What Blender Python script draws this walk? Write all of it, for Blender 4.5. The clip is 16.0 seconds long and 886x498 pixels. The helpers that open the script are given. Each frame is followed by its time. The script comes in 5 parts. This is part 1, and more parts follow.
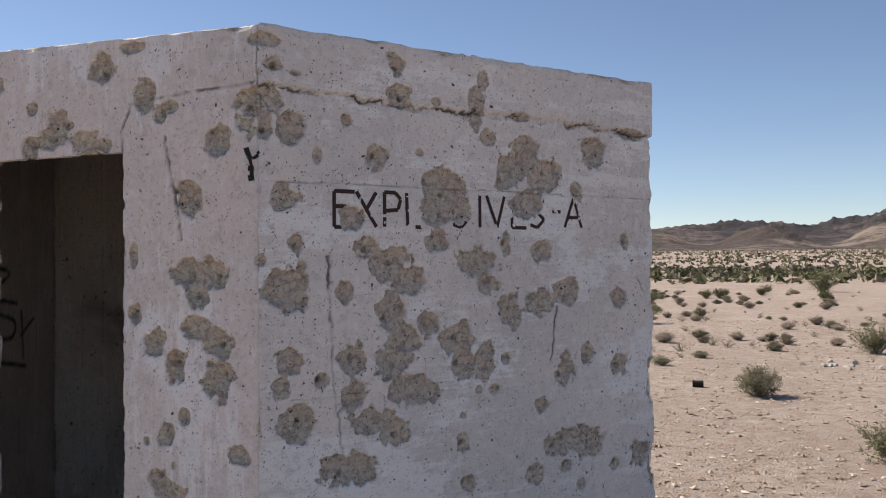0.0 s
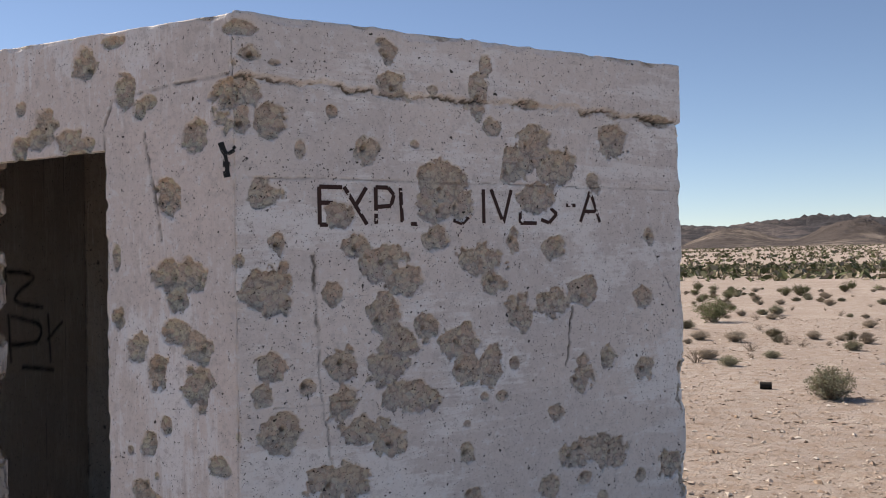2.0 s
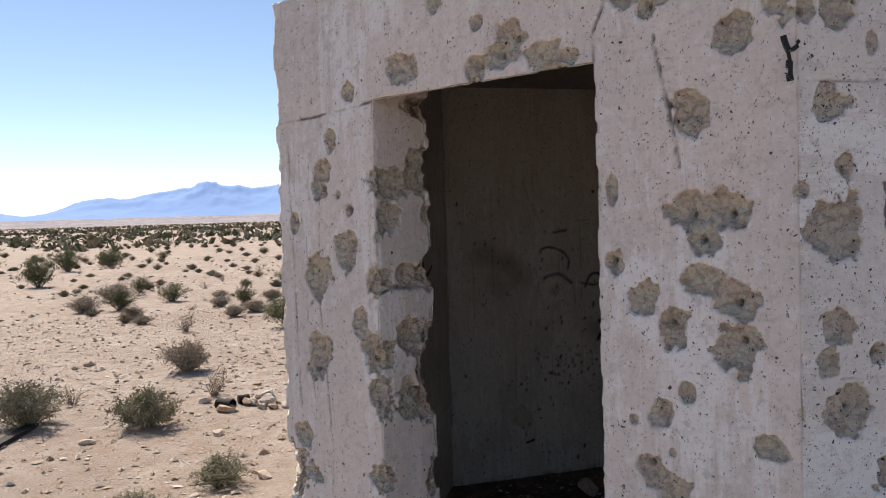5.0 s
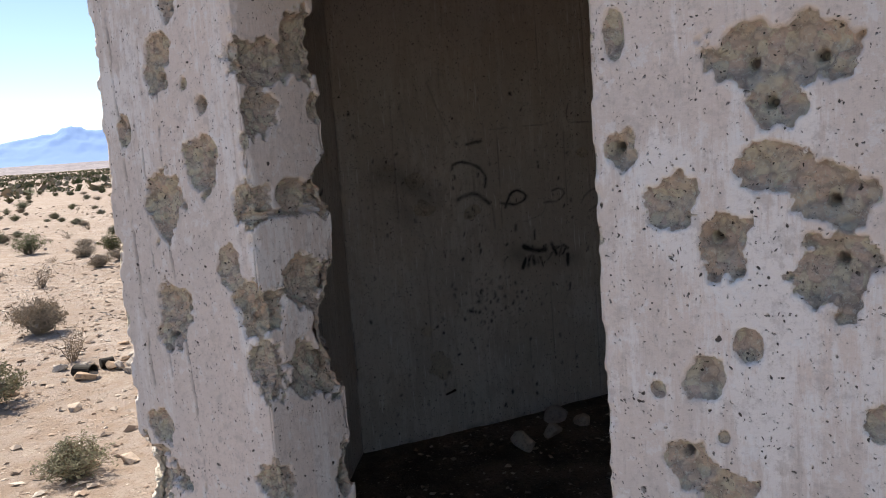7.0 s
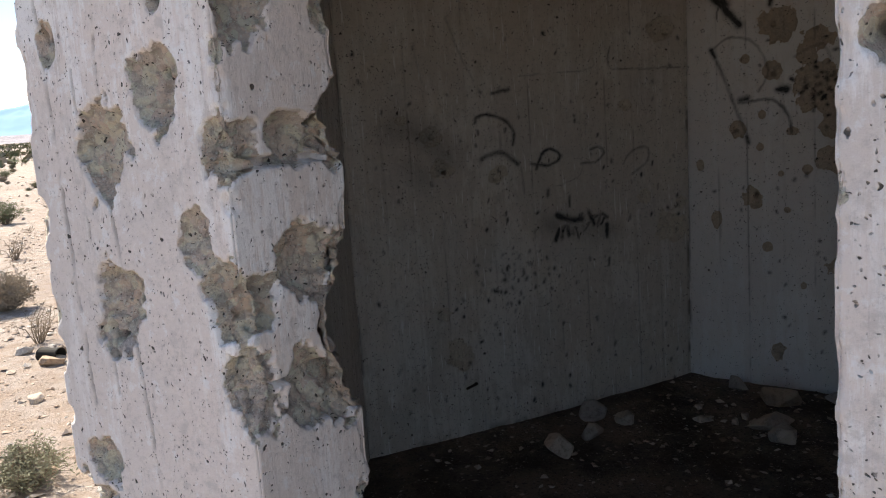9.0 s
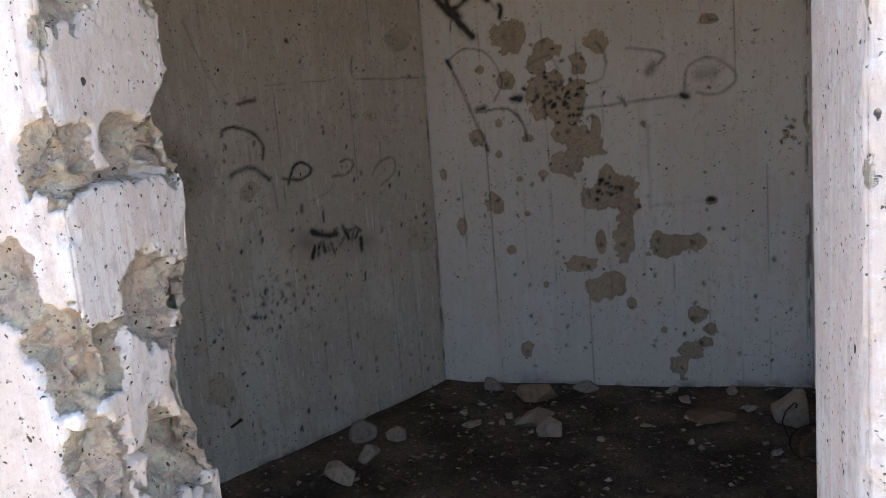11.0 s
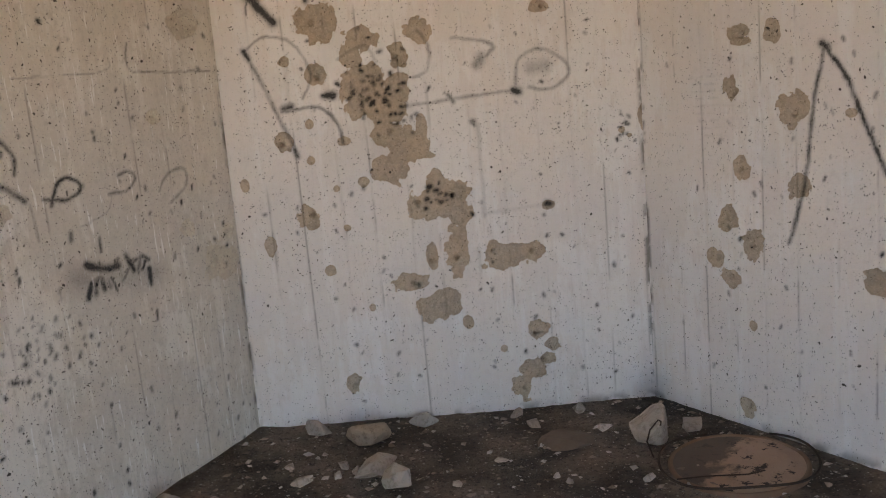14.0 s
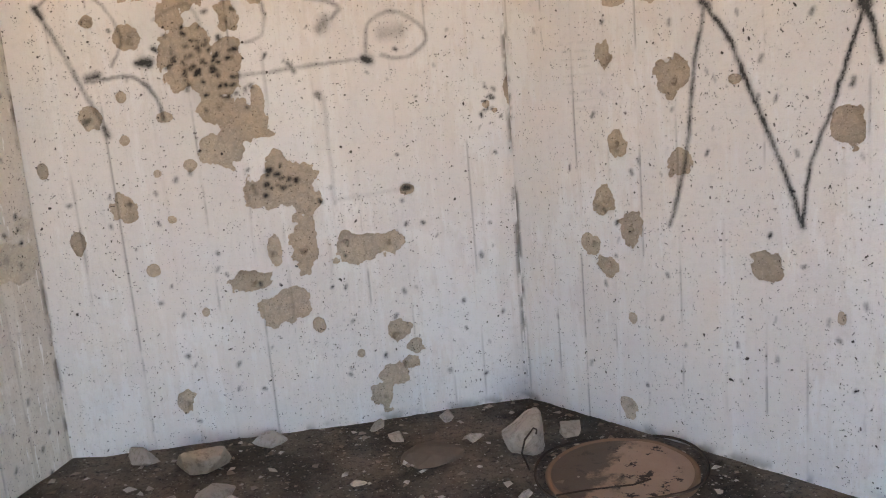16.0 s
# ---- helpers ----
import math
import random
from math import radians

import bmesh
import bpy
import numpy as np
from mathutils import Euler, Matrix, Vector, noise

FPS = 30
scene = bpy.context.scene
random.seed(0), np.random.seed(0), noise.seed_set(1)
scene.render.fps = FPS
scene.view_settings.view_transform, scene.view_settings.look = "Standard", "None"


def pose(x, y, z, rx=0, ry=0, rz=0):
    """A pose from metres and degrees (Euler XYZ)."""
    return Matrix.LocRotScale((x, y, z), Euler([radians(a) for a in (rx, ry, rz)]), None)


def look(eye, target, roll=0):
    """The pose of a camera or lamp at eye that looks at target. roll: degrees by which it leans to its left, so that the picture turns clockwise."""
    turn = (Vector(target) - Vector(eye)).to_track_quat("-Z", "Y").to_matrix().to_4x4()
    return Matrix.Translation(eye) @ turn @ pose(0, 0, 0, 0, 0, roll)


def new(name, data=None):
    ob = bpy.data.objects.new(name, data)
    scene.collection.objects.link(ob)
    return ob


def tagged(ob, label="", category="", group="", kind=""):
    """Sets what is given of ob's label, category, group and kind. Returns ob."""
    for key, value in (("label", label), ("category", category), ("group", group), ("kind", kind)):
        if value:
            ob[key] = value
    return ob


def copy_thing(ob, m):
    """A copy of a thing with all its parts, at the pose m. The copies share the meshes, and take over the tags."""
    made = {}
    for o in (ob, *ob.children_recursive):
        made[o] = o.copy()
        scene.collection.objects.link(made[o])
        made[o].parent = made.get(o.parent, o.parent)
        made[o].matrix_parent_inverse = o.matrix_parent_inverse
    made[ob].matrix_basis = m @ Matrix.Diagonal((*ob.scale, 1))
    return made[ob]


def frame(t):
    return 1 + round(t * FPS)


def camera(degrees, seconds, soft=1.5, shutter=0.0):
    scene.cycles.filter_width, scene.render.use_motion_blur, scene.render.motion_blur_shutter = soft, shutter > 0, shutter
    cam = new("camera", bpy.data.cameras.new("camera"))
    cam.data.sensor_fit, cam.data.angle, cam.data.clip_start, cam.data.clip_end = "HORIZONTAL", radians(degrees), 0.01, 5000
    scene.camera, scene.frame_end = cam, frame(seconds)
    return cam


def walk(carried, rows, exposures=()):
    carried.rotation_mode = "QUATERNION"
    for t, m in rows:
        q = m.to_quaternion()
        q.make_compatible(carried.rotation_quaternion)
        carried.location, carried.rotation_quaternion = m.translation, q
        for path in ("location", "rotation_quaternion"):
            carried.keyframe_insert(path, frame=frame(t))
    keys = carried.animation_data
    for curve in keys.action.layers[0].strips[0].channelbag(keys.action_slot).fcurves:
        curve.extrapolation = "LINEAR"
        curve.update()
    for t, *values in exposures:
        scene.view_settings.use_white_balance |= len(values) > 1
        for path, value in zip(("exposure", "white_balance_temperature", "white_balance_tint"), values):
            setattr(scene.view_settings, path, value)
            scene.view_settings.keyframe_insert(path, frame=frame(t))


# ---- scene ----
EXPOSURES = [
    (0.0, 0.60, 7150, 15.0), (2.0, 0.60, 7200, 15.0), (3.7, 0.68, 7300, 14.5), (5.8, 0.90, 7250, 13.5), (7.0, 1.06, 7250, 12.5), (8.0, 1.22, 7200, 11.5),
    (9.0, 1.52, 7100, 10.0), (9.5, 2.05, 7150, 11.0), (10.2, 2.32, 7150, 11.5), (12.3, 3.55, 7600, 9.5), (12.6, 3.70, 7850, 11.0), (13.0, 3.95, 8300, 14.0),
    (14.0, 4.35, 8450, 15.0), (16.0, 4.95, 8150, 14.5),
]
cam = camera(54.28, 16.0, soft=1.0)
ROWS = [
    (0.0, 2.7238, -4.187, 1.6942, 90.89, 0.466, 23.174),
    (0.5, 2.765, -3.9815, 1.6776, 90.749, 0.507, 23.235),
    (1.0, 2.8399, -3.8956, 1.7001, 90.623, 0.679, 23.796),
    (1.5, 2.8919, -3.8809, 1.6993, 90.913, 1.148, 25.016),
    (2.0, 2.8882, -3.8789, 1.6863, 90.945, 1.14, 28.094),
    (2.5, 2.8682, -3.8881, 1.6741, 90.808, 0.957, 34.094),
    (3.0, 2.8227, -3.8978, 1.6574, 90.454, 0.794, 40.949),
    (3.5, 2.6683, -3.9771, 1.6731, 89.078, 0.581, 44.225),
    (3.7, 2.5726, -4.028, 1.6791, 88.907, 0.913, 44.663),
    (5.8, 1.4074, -3.7674, 1.6652, 86.836, 3.212, 38.516),
    (6.0, 1.3237, -3.712, 1.6637, 86.876, 3.734, 36.188),
    (6.5, 1.2136, -3.5088, 1.6062, 85.161, 4.209, 34.841),
    (7.0, 1.1444, -3.2696, 1.5558, 82.974, 4.212, 35.286),
    (7.5, 0.9703, -3.1568, 1.523, 82.078, 4.304, 35.012),
    (8.0, 0.8124, -3.0415, 1.4852, 81.162, 4.4, 34.804),
    (8.5, 0.6891, -2.8727, 1.4866, 81.018, 4.241, 34.806),
    (9.0, 0.612, -2.7666, 1.4675, 81.009, 4.023, 34.678),
    (9.5, 0.4375, -2.7491, 1.5056, 81.696, 3.424, 26.057),
    (10.0, 0.2828, -2.7724, 1.4902, 81.357, 4.422, 20.397),
    (10.2, 0.264, -2.7721, 1.4841, 81.241, 4.443, 18.423),
    (12.3, 0.0972, -2.4835, 1.4447, 80.118, 5.165, 11.26),
    (12.5, 0.077, -2.4138, 1.4454, 80.158, 5.079, 11.138),
    (13.0, 0.0353, -2.3005, 1.441, 79.98, 4.097, 8.186),
    (13.5, -0.0832, -2.2323, 1.4648, 79.846, 4.941, 2.933),
    (14.0, -0.1415, -2.1912, 1.456, 79.352, 5.13, -3.021),
    (14.5, -0.1434, -2.1347, 1.4042, 78.925, 5.504, -4.463),
    (15.0, -0.1102, -2.0311, 1.3385, 78.756, 5.982, -4.821),
    (15.5, -0.0899, -1.8946, 1.3312, 78.75, 5.48, -6.594),
    (16.0, -0.021, -1.7534, 1.3435, 78.33, 4.879, -11.566),
]
walk(cam, [(t, pose(x, y, z, rx, ry, rz)) for t, x, y, z, rx, ry, rz in ROWS], EXPOSURES)

# ---------------------------------------------------------------- light
SUN_DIR = Vector((-0.70, 0.16, 0.69)).normalized()
world = bpy.data.worlds.new("desert_sky")
scene.world = world
world.use_nodes = True
wn = world.node_tree.nodes
sky = wn.new("ShaderNodeTexSky")
sky.sky_type = "NISHITA"
sky.sun_disc = False
sky.sun_elevation = math.asin(SUN_DIR.z)
sky.sun_rotation = math.atan2(SUN_DIR.x, SUN_DIR.y)
sky.altitude = 600
sky.air_density = 0.8
sky.dust_density = 0.05
sky.ozone_density = 3.0
world.node_tree.links.new(sky.outputs[0], wn["Background"].inputs[0])
wn["Background"].inputs[1].default_value = 0.082
sun = new("sun", bpy.data.lights.new("sun", "SUN"))
sun.data.energy = 4.4
sun.data.angle = radians(0.53)
sun.data.color = (1.0, 0.95, 0.87)
sun.matrix_world = look(SUN_DIR * 50, (0, 0, 0))


# ---------------------------------------------------------------- noise
def lattice(ix, iy, iz, seed):
    """Repeatable random numbers 0..1 at whole-number places."""
    h = (ix * 374761393 + iy * 668265263 + iz * 2147483647 + seed * 974634777) & 0xFFFFFFFF
    h = ((h ^ (h >> 13)) * 1274126177) & 0xFFFFFFFF
    return ((h ^ (h >> 16)) & 0xFFFF) / 65535.0


def value_noise(p, seed=0):
    """Smooth noise 0..1 at points p (n, 3)."""
    f = np.floor(p)
    i = f.astype(np.int64)
    w = p - f
    w = w * w * (3 - 2 * w)
    out = 0
    for a in (0, 1):
        wa = w[:, 0] if a else 1 - w[:, 0]
        for b in (0, 1):
            wb = w[:, 1] if b else 1 - w[:, 1]
            for c in (0, 1):
                wc = w[:, 2] if c else 1 - w[:, 2]
                out = out + wa * wb * wc * lattice(i[:, 0] + a, i[:, 1] + b, i[:, 2] + c, seed)
    return out


def fbm(p, freq, octaves=4, seed=0):
    """Fractal noise, about -1..1."""
    total, amp, norm = 0, 1.0, 0.0
    for o in range(octaves):
        total = total + amp * (2 * value_noise(p * freq + 17.3 * o, seed + o) - 1)
        norm += amp
        amp *= 0.55
        freq *= 2.1
    return total / norm


def smooth(a, b, x):
    t = np.clip((x - a) / (b - a), 0, 1)
    return t * t * (3 - 2 * t)


# ---------------------------------------------------------------- node materials
class Nodes:
    """A node material under construction."""

    def __init__(self, name, rough=0.85, metallic=0.0):
        self.mat = bpy.data.materials.new(name)
        self.mat.use_nodes = True
        self.tree = self.mat.node_tree
        self.bsdf = self.tree.nodes["Principled BSDF"]
        self.bsdf.inputs["Roughness"].default_value = rough
        self.bsdf.inputs["Metallic"].default_value = metallic
        self.bsdf.inputs["Specular IOR Level"].default_value = 0.25
        self.coord = self.tree.nodes.new("ShaderNodeTexCoord").outputs["Object"]

    def put(self, kind, **values):
        n = self.tree.nodes.new(kind)
        for k, v in values.items():
            sock = n.inputs[k.replace("_", " ")] if k.replace("_", " ") in n.inputs else None
            if sock is None:
                continue
            if isinstance(v, bpy.types.NodeSocket):
                self.tree.links.new(v, sock)
            else:
                sock.default_value = v
        return n

    def scaled(self, sx, sy, sz):
        n = self.tree.nodes.new("ShaderNodeMapping")
        n.inputs["Scale"].default_value = (sx, sy, sz)
        self.tree.links.new(self.coord, n.inputs["Vector"])
        return n.outputs[0]

    def noise(self, scale, detail=6.0, rough=0.6, vector=None):
        n = self.put("ShaderNodeTexNoise", Scale=scale, Detail=detail, Roughness=rough, Vector=vector or self.coord)
        return n.outputs["Fac"]

    def cells(self, scale, vector=None, random_=1.0):
        n = self.put("ShaderNodeTexVoronoi", Scale=scale, Vector=vector or self.coord, Randomness=random_)
        return n

    def ramp(self, fac, *stops):
        n = self.tree.nodes.new("ShaderNodeValToRGB")
        els = n.color_ramp.elements
        while len(els) < len(stops):
            els.new(0.5)
        for e, (at, c) in zip(els, stops):
            e.position = at
            e.color = (c, c, c, 1) if isinstance(c, (int, float)) else (*c, 1)
        self.tree.links.new(fac, n.inputs[0])
        return n.outputs[0]

    def mix(self, fac, a, b, blend="MIX"):
        n = self.tree.nodes.new("ShaderNodeMix")
        n.data_type, n.blend_type = "RGBA", blend
        for sock, v in ((n.inputs[0], fac), (n.inputs[6], a), (n.inputs[7], b)):
            if isinstance(v, bpy.types.NodeSocket):
                self.tree.links.new(v, sock)
            else:
                sock.default_value = v if isinstance(v, (int, float)) else (*v, 1)
        return n.outputs[2]

    def math(self, op, a, b=0.0):
        n = self.tree.nodes.new("ShaderNodeMath")
        n.operation = op
        for sock, v in ((n.inputs[0], a), (n.inputs[1], b)):
            if isinstance(v, bpy.types.NodeSocket):
                self.tree.links.new(v, sock)
            else:
                sock.default_value = v
        return n.outputs[0]

    def attr(self, name):
        n = self.tree.nodes.new("ShaderNodeAttribute")
        n.attribute_name = name
        return n.outputs["Fac"]

    def bump(self, height, strength=0.5, distance=0.01):
        n = self.put("ShaderNodeBump", Strength=strength, Distance=distance, Height=height)
        self.tree.links.new(n.outputs[0], self.bsdf.inputs["Normal"])

    def done(self, colour):
        if isinstance(colour, bpy.types.NodeSocket):
            self.tree.links.new(colour, self.bsdf.inputs["Base Color"])
        else:
            self.bsdf.inputs["Base Color"].default_value = (*colour, 1)
        return self.mat


def wall_paint(name, paint, pale, grey, bare_a, bare_b, along, pits=1.0, drips=0.0, wear=1.0, lumpy=1.0):
    """Old whitewash on cast concrete: brushed white over pinkish wash, pits, flaked and shot-away patches, spray paint."""
    m = Nodes(name, 0.92)
    along_fine = tuple(5 * v for v in along)
    streak = m.noise(1.0, 8, 0.7, m.scaled(*along))
    brush = m.noise(1.0, 8, 0.75, m.scaled(*along_fine))
    blotch = m.noise(2.0, 8, 0.68, m.scaled(*(0.6 + 0.06 * v for v in along)))
    fine = m.noise(85, 6, 0.75)
    patch = m.math("ADD", blotch, m.math("MULTIPLY", m.math("SUBTRACT", brush, 0.5), 0.35))
    c = m.mix(m.ramp(m.noise(1.1, 6, 0.6), (0.40, 0.0), (0.60, 1.0)), paint, grey)
    c = m.mix(m.ramp(patch, (0.525, 0.0), (0.575, 0.8)), c, pale)
    c = m.mix(m.ramp(streak, (0.55, 0.0), (0.63, 0.7)), c, pale)
    c = m.mix(m.ramp(brush, (0.33, 0.40 * wear), (0.42, 0.0)), c, tuple(v * 0.68 for v in grey))
    c = m.mix(m.ramp(fine, (0.34, 0.40 * wear), (0.44, 0.0)), c, tuple(v * 0.6 for v in grey))
    c = m.mix(m.ramp(fine, (0.58, 0.0), (0.66, 0.4)), c, pale)
    if drips:
        d = m.noise(1.0, 3, 0.5, m.scaled(75, 75, 7))
        c = m.mix(m.ramp(d, (0.645, 0.0), (0.68, 0.85)), c, (0.82, 0.80, 0.77))
    mottle = m.noise(24, 8, 0.72)
    c = m.mix(m.ramp(mottle, (0.36, 0.55 * wear), (0.46, 0.0)), c, tuple(v * 0.78 for v in grey))
    c = m.mix(m.ramp(mottle, (0.56, 0.0), (0.62, 0.45 * wear)), c, tuple(min(0.82, v * 1.06) for v in pale))
    # broken concrete: pebbles of several tones in paler mortar, shade in the creases painted dark
    warp = m.mix(0.03, m.coord, m.put("ShaderNodeTexNoise", Scale=22.0, Detail=3.0, Vector=m.coord).outputs["Color"])
    coarse, grain = m.cells(46, warp), m.cells(120, warp)
    stone = m.mix(m.ramp(m.noise(5, 6, 0.7), (0.40, 0.0), (0.60, 1.0)), bare_a, bare_b)
    stone = m.mix(m.ramp(coarse.outputs["Color"], (0.30, 0.0), (0.75, 0.65 * lumpy)), stone, tuple(min(0.76, v * 1.25) for v in bare_a))
    stone = m.mix(m.ramp(grain.outputs["Color"], (0.55, 0.0), (0.95, 0.5 * lumpy)), stone, tuple(v * 0.72 for v in bare_b))
    stone = m.mix(m.ramp(coarse.outputs["Distance"], (0.55, 0.0), (0.75, 0.5 * lumpy)), stone, tuple(v * 0.48 for v in bare_b))
    stone = m.mix(m.ramp(m.noise(60, 8, 0.8), (0.34, 0.8), (0.42, 0.0)), stone, tuple(v * 0.34 for v in bare_b))
    stone = m.mix(m.ramp(m.noise(130, 4, 0.7), (0.56, 0.0), (0.63, 0.6)), stone, tuple(min(0.78, v * 1.45) for v in bare_b))
    spall = m.attr("spall")
    torn = m.math("ADD", m.math("MULTIPLY", m.math("SUBTRACT", m.noise(30, 6, 0.7), 0.5), 1.1), m.math("MULTIPLY", m.math("SUBTRACT", m.noise(11, 3, 0.6), 0.5), 0.9))
    ragged = m.math("ADD", spall, m.math("MULTIPLY", torn, m.math("MULTIPLY", m.math("SUBTRACT", 1.0, spall), m.math("MULTIPLY", spall, 4.0))))
    bare = m.ramp(ragged, (0.47, 0.0), (0.53, 1.0))
    c = m.mix(bare, c, stone)
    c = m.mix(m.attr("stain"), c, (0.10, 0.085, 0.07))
    wobble = m.mix(0.035, m.coord, m.put("ShaderNodeTexNoise", Scale=30.0, Detail=3.0, Vector=m.coord).outputs["Color"])
    pit_sum = None
    # pits: the shade inside each small hole is painted as a dark spot
    for size, edge, thin, seen in ((15, 0.080, (0.48, 0.52), 0.95), (31, 0.115, (0.50, 0.54), 0.95), (58, 0.16, (0.48, 0.54), 0.95), (115, 0.21, (0.46, 0.55), 0.85)):
        cell = m.cells(size, wobble)
        hole = m.ramp(cell.outputs["Distance"], (edge * 0.85, 1.0), (edge * 1.12, 0.0))
        rare = m.ramp(m.noise(size * 0.33, 3, 0.6), (thin[0] + 0.14 * (1 - pits), 0.0), (thin[1] + 0.14 * (1 - pits), 1.0))
        fac = m.math("MULTIPLY", m.math("MULTIPLY", hole, rare), seen)
        c = m.mix(fac, c, (0.06, 0.05, 0.042))
        pit_sum = fac if pit_sum is None else m.math("ADD", pit_sum, fac)
    spray = m.attr("spray")
    mist = m.math("ADD", spray, m.math("MULTIPLY", m.math("SUBTRACT", m.noise(160, 3, 0.7), 0.5), m.math("MULTIPLY", spray, 1.3)))
    c = m.mix(m.ramp(mist, (0.06, 0.0), (0.9, 0.95)), c, (0.018, 0.018, 0.020))
    h = m.math("SUBTRACT", m.math("MULTIPLY", m.noise(38, 10, 0.75), m.math("ADD", 0.35, m.math("MULTIPLY", bare, 2.3))), m.math("MULTIPLY", pit_sum, 0.9))
    h = m.math("ADD", h, m.math("MULTIPLY", m.math("ADD", brush, m.math("MULTIPLY", mottle, 0.6)), 0.35))
    h = m.math("SUBTRACT", h, m.math("MULTIPLY", bare, m.math("MULTIPLY", coarse.outputs["Distance"], 0.9 * lumpy)))
    h = m.math("SUBTRACT", h, m.math("MULTIPLY", bare, 0.5))
    m.bump(h, 0.9, 0.008)
    return m.done(c)


PAINT_OUT = wall_paint("whitewashed_concrete", (0.755, 0.655, 0.595), (0.84, 0.805, 0.78), (0.67, 0.60, 0.555), (0.76, 0.60, 0.47), (0.67, 0.56, 0.49), (9, 9, 0.9), 0.65)
PAINT_SIDE = wall_paint("whitewashed_concrete_boards", (0.755, 0.68, 0.63), (0.84, 0.81, 0.785), (0.67, 0.61, 0.575), (0.72, 0.575, 0.475), (0.64, 0.53, 0.47), (1.2, 1.2, 9), 0.9)
PAINT_IN = wall_paint("whitewashed_interior", (0.83, 0.785, 0.75), (0.87, 0.85, 0.835), (0.80, 0.76, 0.735), (0.61, 0.49, 0.37), (0.54, 0.455, 0.37), (7, 7, 0.7), 0.62, 0.0, 0.35, 0.4)
# darker than PAINT_IN: dim grazing light is put into the colours, besides stains and drips
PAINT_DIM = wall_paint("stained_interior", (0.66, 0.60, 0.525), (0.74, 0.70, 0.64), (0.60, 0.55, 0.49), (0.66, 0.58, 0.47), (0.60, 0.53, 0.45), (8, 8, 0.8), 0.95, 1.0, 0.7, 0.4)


def plain_concrete():
    m = Nodes("grey_concrete", 0.95)
    c = m.mix(m.noise(3, 7, 0.65), (0.30, 0.27, 0.24), (0.42, 0.385, 0.35))
    c = m.mix(m.ramp(m.noise(30, 6, 0.7), (0.35, 0.6), (0.5, 0.0)), c, (0.16, 0.14, 0.12))
    m.bump(m.noise(25, 8, 0.7), 0.6, 0.01)
    return m.done(c)


def sand():
    m = Nodes("desert_sand", 0.97)
    c = m.mix(m.ramp(m.noise(0.35, 7, 0.65), (0.38, 0.0), (0.62, 1.0)), (0.33, 0.272, 0.232), (0.425, 0.365, 0.32))
    c = m.mix(m.ramp(m.noise(4.5, 8, 0.72), (0.45, 0.0), (0.58, 0.75)), c, (0.30, 0.225, 0.172))
    c = m.mix(m.ramp(m.noise(1.3, 6, 0.7), (0.56, 0.0), (0.66, 0.6)), c, (0.50, 0.435, 0.37))
    h = m.noise(14, 9, 0.75)
    for size, edge, seen in ((9, 0.20, 0.8), (22, 0.26, 0.9), (50, 0.30, 0.9)):
        peb = m.cells(size)
        some = m.ramp(m.noise(size * 0.22, 3, 0.6), (0.46, 0.0), (0.56, 1.0))
        fac = m.math("MULTIPLY", m.math("MULTIPLY", m.ramp(peb.outputs["Distance"], (edge * 0.8, 1.0), (edge, 0.0)), some), seen)
        tone = m.ramp(peb.outputs["Color"], (0.1, (0.17, 0.125, 0.10)), (0.5, (0.36, 0.275, 0.22)), (0.9, (0.60, 0.53, 0.46)))
        c = m.mix(fac, c, tone)
        h = m.math("ADD", h, m.math("MULTIPLY", m.math("MULTIPLY", m.ramp(peb.outputs["Distance"], (0.0, 1.0), (edge, 0.0)), fac), 14.0 / size))
    c = m.mix(m.ramp(m.noise(90, 5, 0.75), (0.36, 0.7), (0.47, 0.0)), c, (0.20, 0.15, 0.115))
    m.bump(h, 1.0, 0.035)
    return m.done(c)


def dirt():
    m = Nodes("dark_floor_dirt", 0.97)
    c = m.mix(m.ramp(m.noise(2.3, 7, 0.65), (0.42, 0.0), (0.60, 1.0)), (0.105, 0.082, 0.062), (0.28, 0.215, 0.165))
    c = m.mix(m.ramp(m.noise(55, 6, 0.75), (0.36, 0.8), (0.48, 0.0)), c, (0.045, 0.035, 0.028))
    h = m.noise(45, 9, 0.78)
    for size, edge in ((40, 0.24), (95, 0.28)):
        peb = m.cells(size)
        some = m.ramp(m.noise(size * 0.25, 3, 0.6), (0.48, 0.0), (0.56, 1.0))
        fac = m.math("MULTIPLY", m.ramp(peb.outputs["Distance"], (edge * 0.8, 0.9), (edge, 0.0)), some)
        c = m.mix(fac, c, m.ramp(peb.outputs["Color"], (0.1, (0.10, 0.08, 0.065)), (0.5, (0.24, 0.20, 0.165)), (0.95, (0.58, 0.53, 0.47))))
        h = m.math("ADD", h, m.math("MULTIPLY", fac, 0.5))
    m.bump(h, 1.0, 0.02)
    return m.done(c)


def rock(name, a, b, scale=9):
    m = Nodes(name, 0.9)
    oi = m.tree.nodes.new("ShaderNodeObjectInfo").outputs["Random"]
    c = m.mix(m.noise(scale, 6, 0.65), a, b)
    c = m.mix(m.math("MULTIPLY", oi, 0.35), c, (0.30, 0.25, 0.20))
    c = m.mix(m.ramp(m.noise(scale * 5, 6, 0.7), (0.36, 0.6), (0.5, 0.0)), c, tuple(v * 0.45 for v in a))
    m.bump(m.noise(scale * 3, 8, 0.7), 0.7, 0.01)
    return m.done(c)


def simple(name, a, b, scale, rough=0.8, metallic=0.0, bump=0.4):
    m = Nodes(name, rough, metallic)
    m.bump(m.noise(scale * 3, 6, 0.7), bump, 0.004)
    return m.done(m.mix(m.noise(scale, 6, 0.65), a, b))


